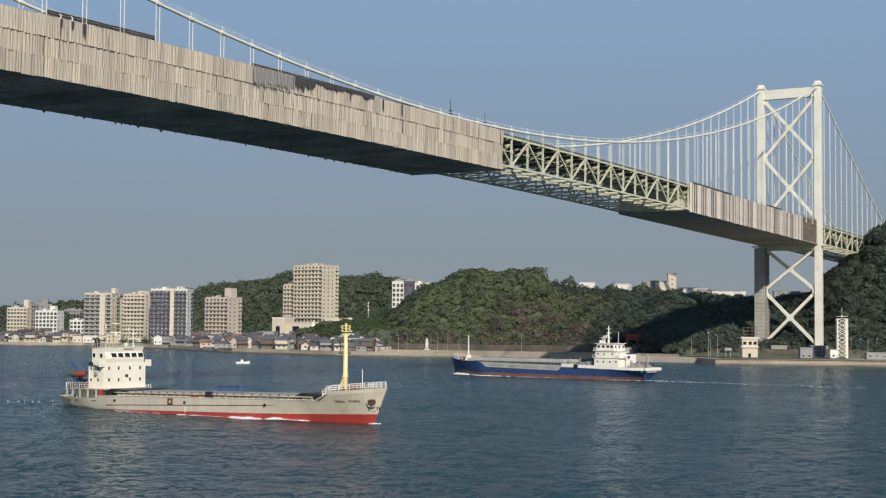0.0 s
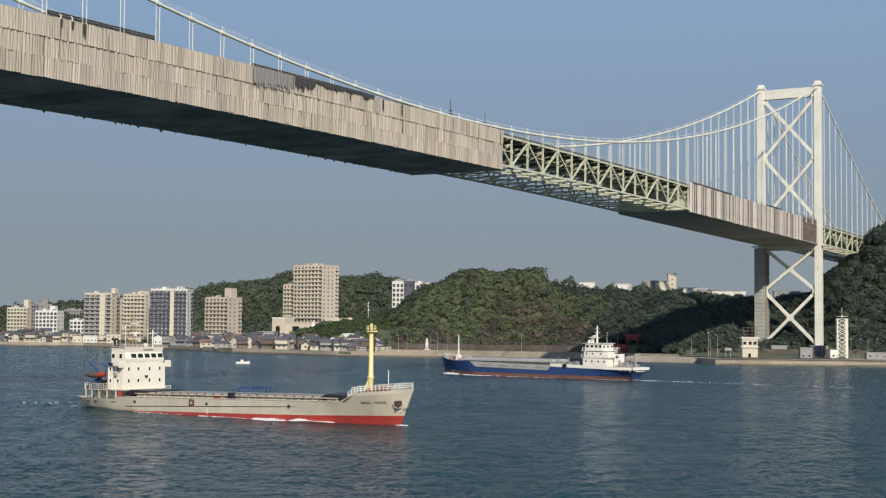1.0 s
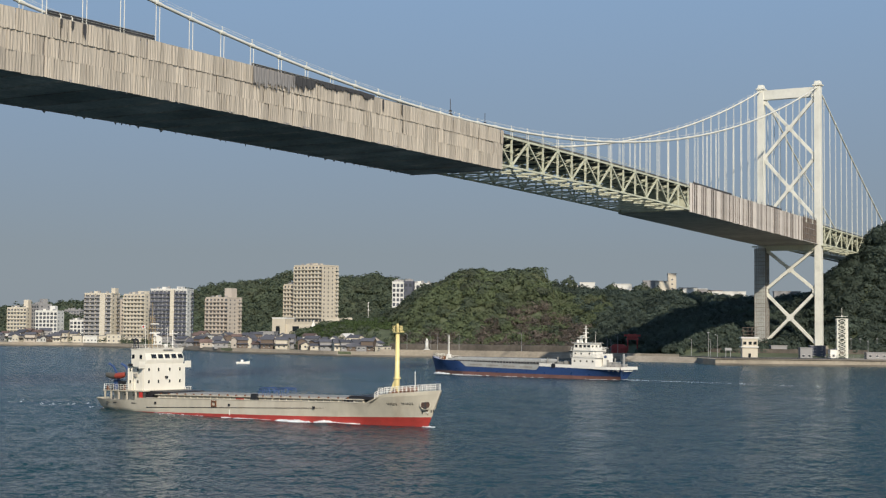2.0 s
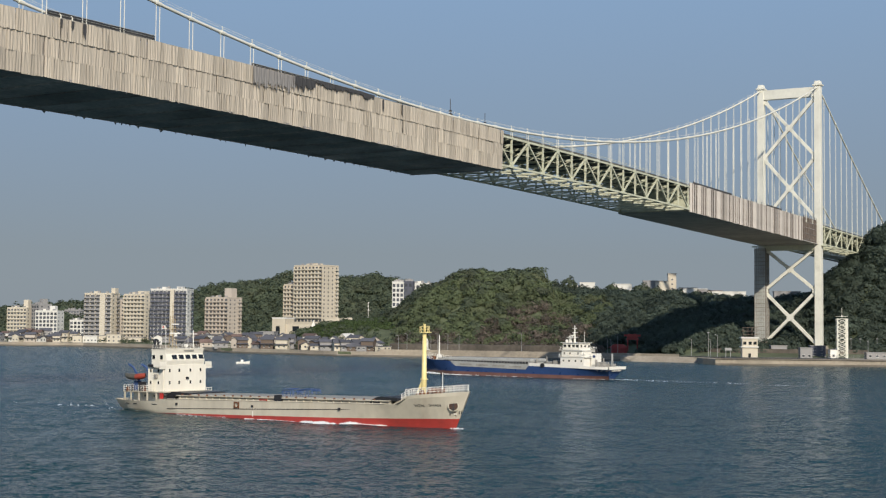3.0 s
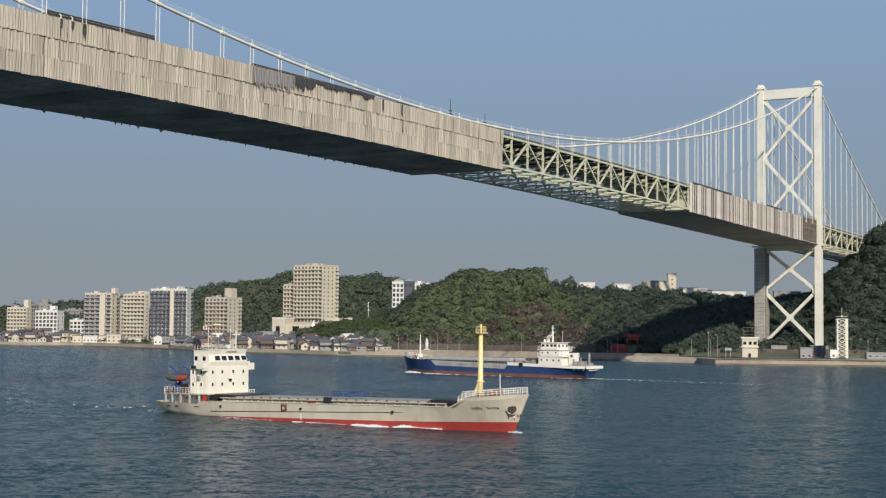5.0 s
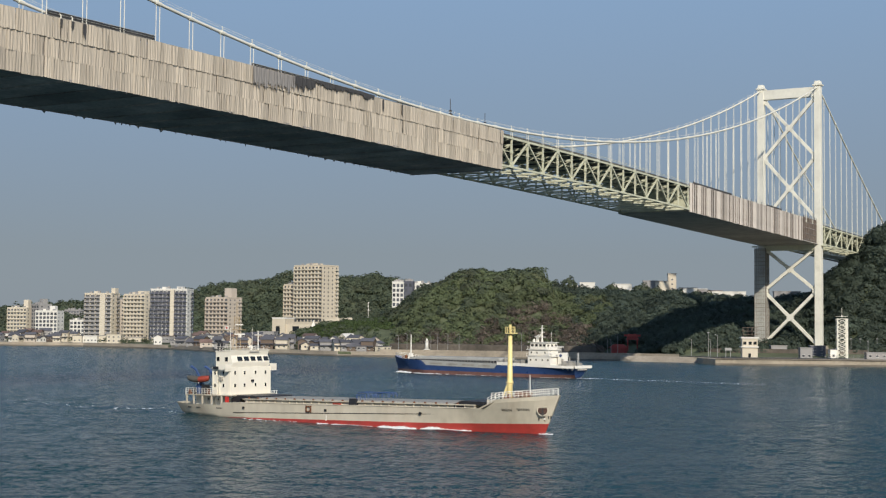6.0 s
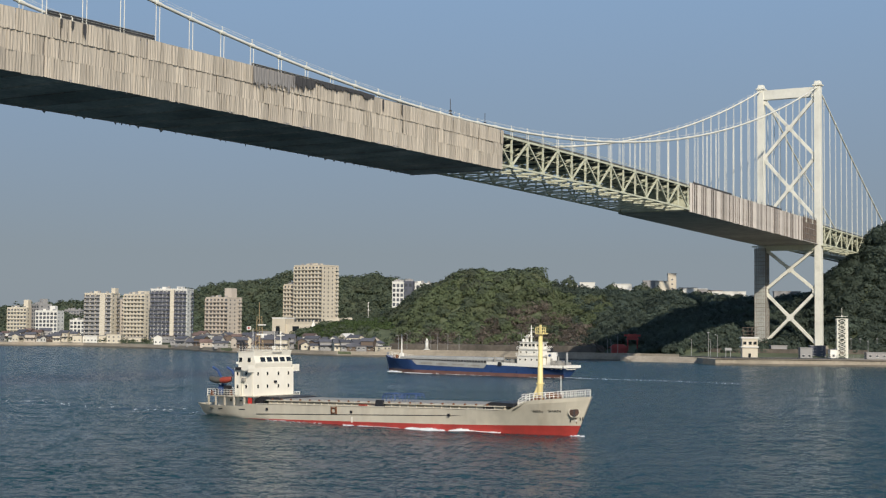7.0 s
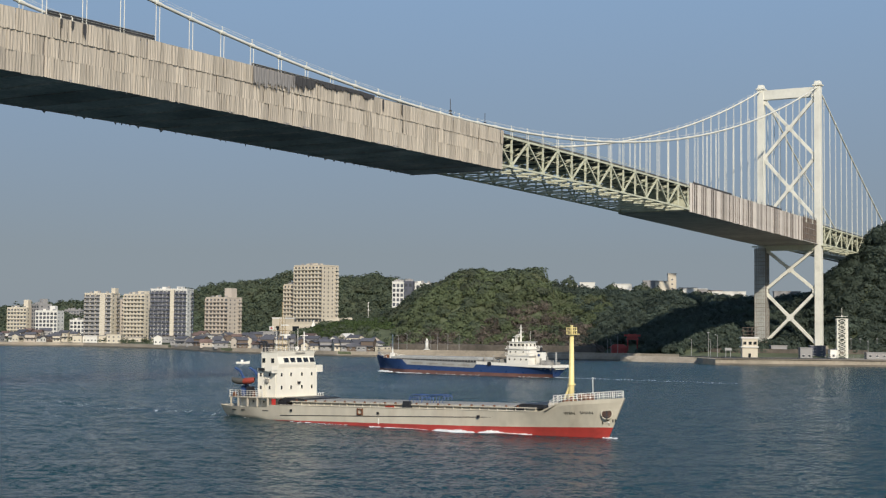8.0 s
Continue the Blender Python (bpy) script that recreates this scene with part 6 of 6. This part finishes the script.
    dwelling(at_view(-580, 978, 2.6, -8), 10, 6, 5.5, CREAM_WALL, CREAM_WALL, False, "low cream harbour hall")
    dwelling(at_view(-625, 1000, 2.6, -8), 13, 6, 4.2, WHITE_WALL, WHITE_WALL, False, "low white harbour hall")
    # ridge-top buildings
    for x, d, z, w_, dp, h_, wall, roof, label in ((256, 862, 36, 9, 6, 7.0, WHITE_WALL, WHITE_WALL, "white flat-roofed house on the ridge"), (234, 860, 37, 3.5, 4, 4.0, CREAM_WALL, WHITE_WALL, "small white house on the ridge"),
                                                   (318, 866, 37, 11, 6, 5.4, WHITE_WALL, WHITE_WALL, "long low white hall on the ridge"), (372, 868, 38, 12, 6, 6.6, GREY_WALL, GREY_WALL, "grey hall among the ridge trees"),
                                                   (406, 866, 36, 5.0, 5, 13.0, BEIGE_WALL, BEIGE_WALL, "beige square tower house on the ridge"), (388, 866, 36, 8, 5, 8.4, CREAM_WALL, GREY_WALL, "cream house beside the tower house"),
                                                   (436, 868, 35, 10, 6, 5.5, WHITE_WALL, ROOF_DARK, "white house with dark roof on the ridge"), (458, 870, 34, 7, 6, 6.0, GREY_WALL, WHITE_WALL, "grey house on the ridge"),
                                                   (482, 872, 33, 9, 6, 6.0, WHITE_WALL, ROOF_BROWN, "white house with brown roof on the ridge"), (516, 874, 33, 14, 6, 5.6, WHITE_WALL, WHITE_WALL, "long pale hall on the ridge"), (610, 880, 33, 16, 6, 6.2, GREY_WALL, GREY_WALL, "long grey shed on the ridge")):
        dwelling(at_view(x, d, z - 0.2, -5), w_, dp, h_, wall, roof, False, label, windows=h_ > 10)


def poles_and_marks():
    # lighthouse on the sea wall
    x, y = -27 / 2538 * 741, 741
    lh = thing("lighthouse", pose(x, y, 2.5), "small white lighthouse on the sea wall", "lighthouse")
    part("base", Shape().box(-1.6, -1.6, 0, 1.6, 1.6, 1.6), WHITE_WALL, lh)
    part("tower", Shape().tube([(0, 0, 1.6), (0, 0, 5.4)], [0.95, 0.7], 12), WHITE_WALL, lh, smooth=True)
    part("gallery", Shape().tube([(0, 0, 5.4), (0, 0, 5.6)], 0.95, 12), WHITE_WALL, lh)
    part("lantern", Shape().tube([(0, 0, 5.6), (0, 0, 6.6), (0, 0, 7.2)], [0.6, 0.6, 0.05], 10), WHITE_WALL, lh)
    # white pointed monument on the slope
    mx, my = -228 / 2538 * 860, 860
    mo = thing("monument", pose(mx, my, ground(mx, my) - 0.3), "white pointed sail-like monument on the bank", "monument")
    part("sail", Shape().prism([(-1.6, 0), (1.3, 0), (1.0, 2.4), (0.1, 5.4), (-0.5, 3.6)], "y", -0.4, 0.4), CLEAN_WHITE, mo, bevel=0.15)
    # street lamps and posts along the coast road
    rng = random.Random(3)
    first = None
    for aim in (-77, -62, -20, -8, 10, 292, 298, 310, 440, 474, 486, 30, 140):
        d = 742.0
        for _ in range(5):
            d = lerp_table(SHORE, aim / 2538 * d) + 11
        h = rng.uniform(7.5, 10.5)
        p = thing("street_lamp", pose(aim / 2538 * d, d, 2.6), "thin grey lamp post on the coast road", "street lamp", "coast road lamps")
        part("pole", Shape().tube([(0, 0, 0), (0, 0, h)], [0.13, 0.08], 6), POLE_GREY, p)
        part("arm", Shape().tube([(0, 0, h), (-0.9, -0.4, h + 0.25)], 0.06, 5).box(-1.4, -0.6, h + 0.18, -0.8, -0.3, h + 0.32), POLE_GREY, p)
    # antenna on the hillside
    a = thing("antenna_tower", at_view(-131, 930, 19), "thin white antenna tower on the slope", "antenna tower")
    part("pole", Shape().tube([(0, 0, 0), (0, 0, 12)], 0.14, 6), CLEAN_WHITE, a)
    for z in (7, 9.5, 11.5):
        part("crossarm", Shape().box(-0.9, -0.08, z, 0.9, 0.08, z + 0.2), CLEAN_WHITE, a)
    # red shrine buildings and gate at the hill's foot
    g = thing("shrine_gate", at_view(336, 735, 3, -6), "vermilion shrine gate tower at the hill's foot", "shrine gate")
    for sx in (-2.4, 2.4):
        part("pillar", Shape().tube([(sx, 0, 0), (sx, 0, 9.2)], 0.35, 8), RED_PAINT, g)
    part("lintel", Shape().prism([(-4, 8.6), (4, 8.6), (4.4, 9.6), (-4.4, 9.6)], "y", -0.5, 0.5).box(-3.2, -0.25, 6.9, 3.2, 0.25, 7.5), RED_PAINT, g)
    part("upper_room", Shape().box(-2.0, 1, 7.2, 2.4, 4, 9.8), RED_PAINT, g)
    sh = thing("shrine", at_view(312, 728, 3, -6), "low vermilion shrine building with dark roof", "shrine")
    part("wall", Shape().box(-4, 0, 0, 4, 6, 3.0), RED_PAINT, sh)
    part("roof", Shape().prism([(-5, 2.9), (5, 2.9), (2.5, 4.6), (-2.5, 4.6)], "y", -0.8, 7), RED_PAINT, sh)
    for sx in (-3, -1, 1, 3):
        part("pillar", Shape().tube([(sx, -0.5, 0), (sx, -0.5, 3)], 0.18, 6), RED_PAINT, sh)
    # quay buildings
    c = thing("control_building", at_view(543, 658, 2.6, -6), "white two-tier quay building with scaffold on its roof", "building")
    part("wall", Shape().box(-3.3, 0, 0, 3.6, 7, 9.0), CREAM_WALL, c)
    part("canopy", Shape().box(-4.0, -0.7, 4.9, 4.2, 7.4, 5.4), WHITE_WALL, c)
    part("roof", Shape().box(-3.9, -0.6, 9.0, 4.2, 7.5, 9.7), WHITE_WALL, c)
    for xx in (-2.2, 0.2, 2.4):
        part("window", Shape().box(xx - 0.7, -0.06, 6.2, xx + 0.7, 0.02, 7.6), DARK_GLASS, c)
    part("door", Shape().box(-0.6, -0.06, 0, 0.5, 0.02, 2.2), DARK_GLASS, c)
    sc = Shape()
    for xx in (-2.6, -0.6, 1.4, 3.4):
        for yy in (0.5, 5.5):
            sc.tube([(xx, yy, 9.7), (xx, yy, 14.2)], 0.1, 5)
    for z in (10.8, 12.4, 14.0):
        for yy in (0.5, 5.5):
            sc.tube([(-2.8, yy, z), (3.6, yy, z)], 0.09, 5)
    sc.box(-2.8, 0.6, 12.3, 3.6, 5.4, 12.4)
    part("roof_scaffold", sc, BROWN_NET, c)
    for i, (aim, d, w_, h_, wall, label) in enumerate(((595, 700, 7.6, 5.2, GREY_WALL, "grey prefab site hut on the quay"), (643, 655, 5.4, 4.8, GREY_WALL, "pale concrete hut on the quay"), (691, 668, 3.0, 4.0, CLEAN_WHITE, "white metal kiosk on the quay"), (768, 660, 9.5, 2.8, GREY_WALL, "low grey-green shed on the quay"), (664, 690, 7.0, 5.4, DARK_WALL, "dark plinth hut by the tower foot"), (812, 655, 9.0, 3.0, WHITE_WALL, "low white shed on the quay"))):
        dwelling(at_view(aim, d, 2.6, -4), w_, 5, h_, wall, GREY_WALL, False, label)
    rng = random.Random(17)
    for k in range(9):
        x, y, r = rng.uniform(176, 190), rng.uniform(698, 703), rng.uniform(1.2, 2.4)
        rock = thing("rock", pose(x, y, 2.5, 0, 0, rng.uniform(0, 360)), "dark weathered boulder at the tower foot", "rock", "boulders at the tower foot")
        rows = [[(r * c * (0.8 + 0.35 * noise.noise(Vector((math.cos(a) * 2 + k, math.sin(a) * 2, h)))) * math.cos(a), r * c * 0.8 * math.sin(a), r * h) for a in np.linspace(0, 2 * math.pi, 9)] for h, c in ((-0.2, 1.0), (0.5, 1.0), (1.1, 0.7), (1.5, 0.15))]
        part("stone", Shape().grid(rows), WALL_STONE, rock)
    # lattice signal tower
    l = thing("lattice_tower", at_view(707, 668, 2.6, -8), "pale steel lattice signal tower with an antenna", "signal tower")
    for sx in (-2.2, 2.2):
        for sy in (0, 4.4):
            part("post", Shape().box(sx - 0.3, sy - 0.3, 0, sx + 0.3, sy + 0.3, 18.6), WHITE_STEEL, l)
    for k in range(9):
        z = 0.6 + k * 2.0
        for y in (0, 4.4):
            part("brace", Shape().beam((-2.2, y, z), (2.2, y, z + 2.0), 0.22, 0.22), WHITE_STEEL, l)
            part("brace", Shape().beam((-2.2, y, z + 2.0), (2.2, y, z), 0.22, 0.22), WHITE_STEEL, l)
        part("landing", Shape().box(-2.2, 0, z + 1.9, 2.2, 4.4, z + 2.05), WHITE_STEEL, l)
    part("antenna", Shape().tube([(0, 2, 18.6), (0, 2, 23.6)], 0.1, 6).box(-0.4, 1.6, 19.4, 0.4, 2.4, 20.0), WHITE_STEEL, l)
    part("railing", Shape().tube([(-2.4, -0.2, 19.6), (2.4, -0.2, 19.6)], 0.08, 5).tube([(-2.4, 4.6, 19.6), (2.4, 4.6, 19.6)], 0.08, 5), WHITE_STEEL, l)
    s = thing("marker_stand", at_view(505, 662, 2.6), "small grey steel marker stand on the quay", "marker")
    for sx in (-1.1, 1.1):
        part("leg", Shape().box(sx - 0.12, -0.12, 0, sx + 0.12, 0.12, 4.6), POLE_GREY, s)
    part("board", Shape().box(-1.5, -0.2, 3.4, 1.5, 0.2, 4.6), POLE_GREY, s)
    # fence along the quay road, lamp posts
    f = thing("fence", pose(0, 0, 2.6), "thin grey railing along the quay", "fence")
    for k in range(26):
        x = 178 + k * 2.6
        part("post", Shape().box(x - 0.06, 668 - 0.1 * k, 0, x + 0.06, 668.1 - 0.1 * k, 1.3), POLE_GREY, f)
    for z in (0.7, 1.3):
        part("rail", Shape().tube([(178, 668, z), (243, 665.5, z)], 0.05, 5), POLE_GREY, f)
    for aim, d, h in ((-530 + 1000, 668, 11.5), (752, 690, 8), (722, 700, 9), (738, 702, 9), (768, 700, 9), (552, 690, 12)):
        p = thing("street_lamp", at_view(aim, d, 2.6), "thin grey lamp post on the quay", "street lamp", "coast road lamps")
        part("pole", Shape().tube([(0, 0, 0), (0, 0, h)], [0.14, 0.08], 6), POLE_GREY, p)
        part("lamp_head", Shape().box(-0.5, -0.2, h - 0.1, 0.5, 0.2, h + 0.2), POLE_GREY, p)


def fishing_boat():
    b = thing("fishing_boat", pose(-81.2, 586, 0, 0, 0, 8), "small white fishing boat drifting on the strait", "fishing boat")
    rows = []
    for z, k in ((-0.3, 0.75), (0.3, 0.95), (0.9, 1.1)):
        rows.append([(x * (1 + 0.04 * z), s * k, z + (0.5 * max(x - 1.2, 0) / 2.2 if z > 0.5 else 0)) for x, s in ((-3.0, -0.7), (0.5, -0.9), (2.0, -0.6), (3.3, 0), (2.0, 0.6), (0.5, 0.9), (-3.0, 0.7), (-3.0, -0.7))])
    part("hull", Shape().grid(rows), CLEAN_WHITE, b)
    part("deck", Shape().box(-2.9, -0.6, 0.5, 2.0, 0.6, 0.6), DECK_GREY, b)
    part("cabin", Shape().box(-1.0, -0.55, 0.6, 0.4, 0.55, 1.9, 0.1), CLEAN_WHITE, b, bevel=0.05)
    part("mast", Shape().tube([(-0.8, 0, 1.9), (-0.8, 0, 3.0)], 0.05, 5), POLE_GREY, b)
    b.scale = (0.85, 0.85, 0.85)
    return b


town()
poles_and_marks()
BOAT = fishing_boat()


def motions():
    seconds = [t * 0.5 for t in range(17)]
    walk(SEA, [(t, pose(0.5 * t, -0.35 * t, 0)) for t in seconds])
    for ob, z, trim in ((COASTER, 0.18, -1.05), (WASH_A, 0.0, 0.0), (WAKE_A, 0.0, 0.0)):
        walk(ob, [(t, pose(-39.58 + 4.40 * t, 256.86 - 3.26 * t, z, 0, trim, -37.2)) for t in seconds])
    for ob, z in ((FREIGHTER, 0.64), (WASH_B, 0.0)):
        walk(ob, [(t, pose(34.26 - 3.266 * t, 460.57 + 2.637 * t, z, 0, 0, 141.08)) for t in seconds])


motions()
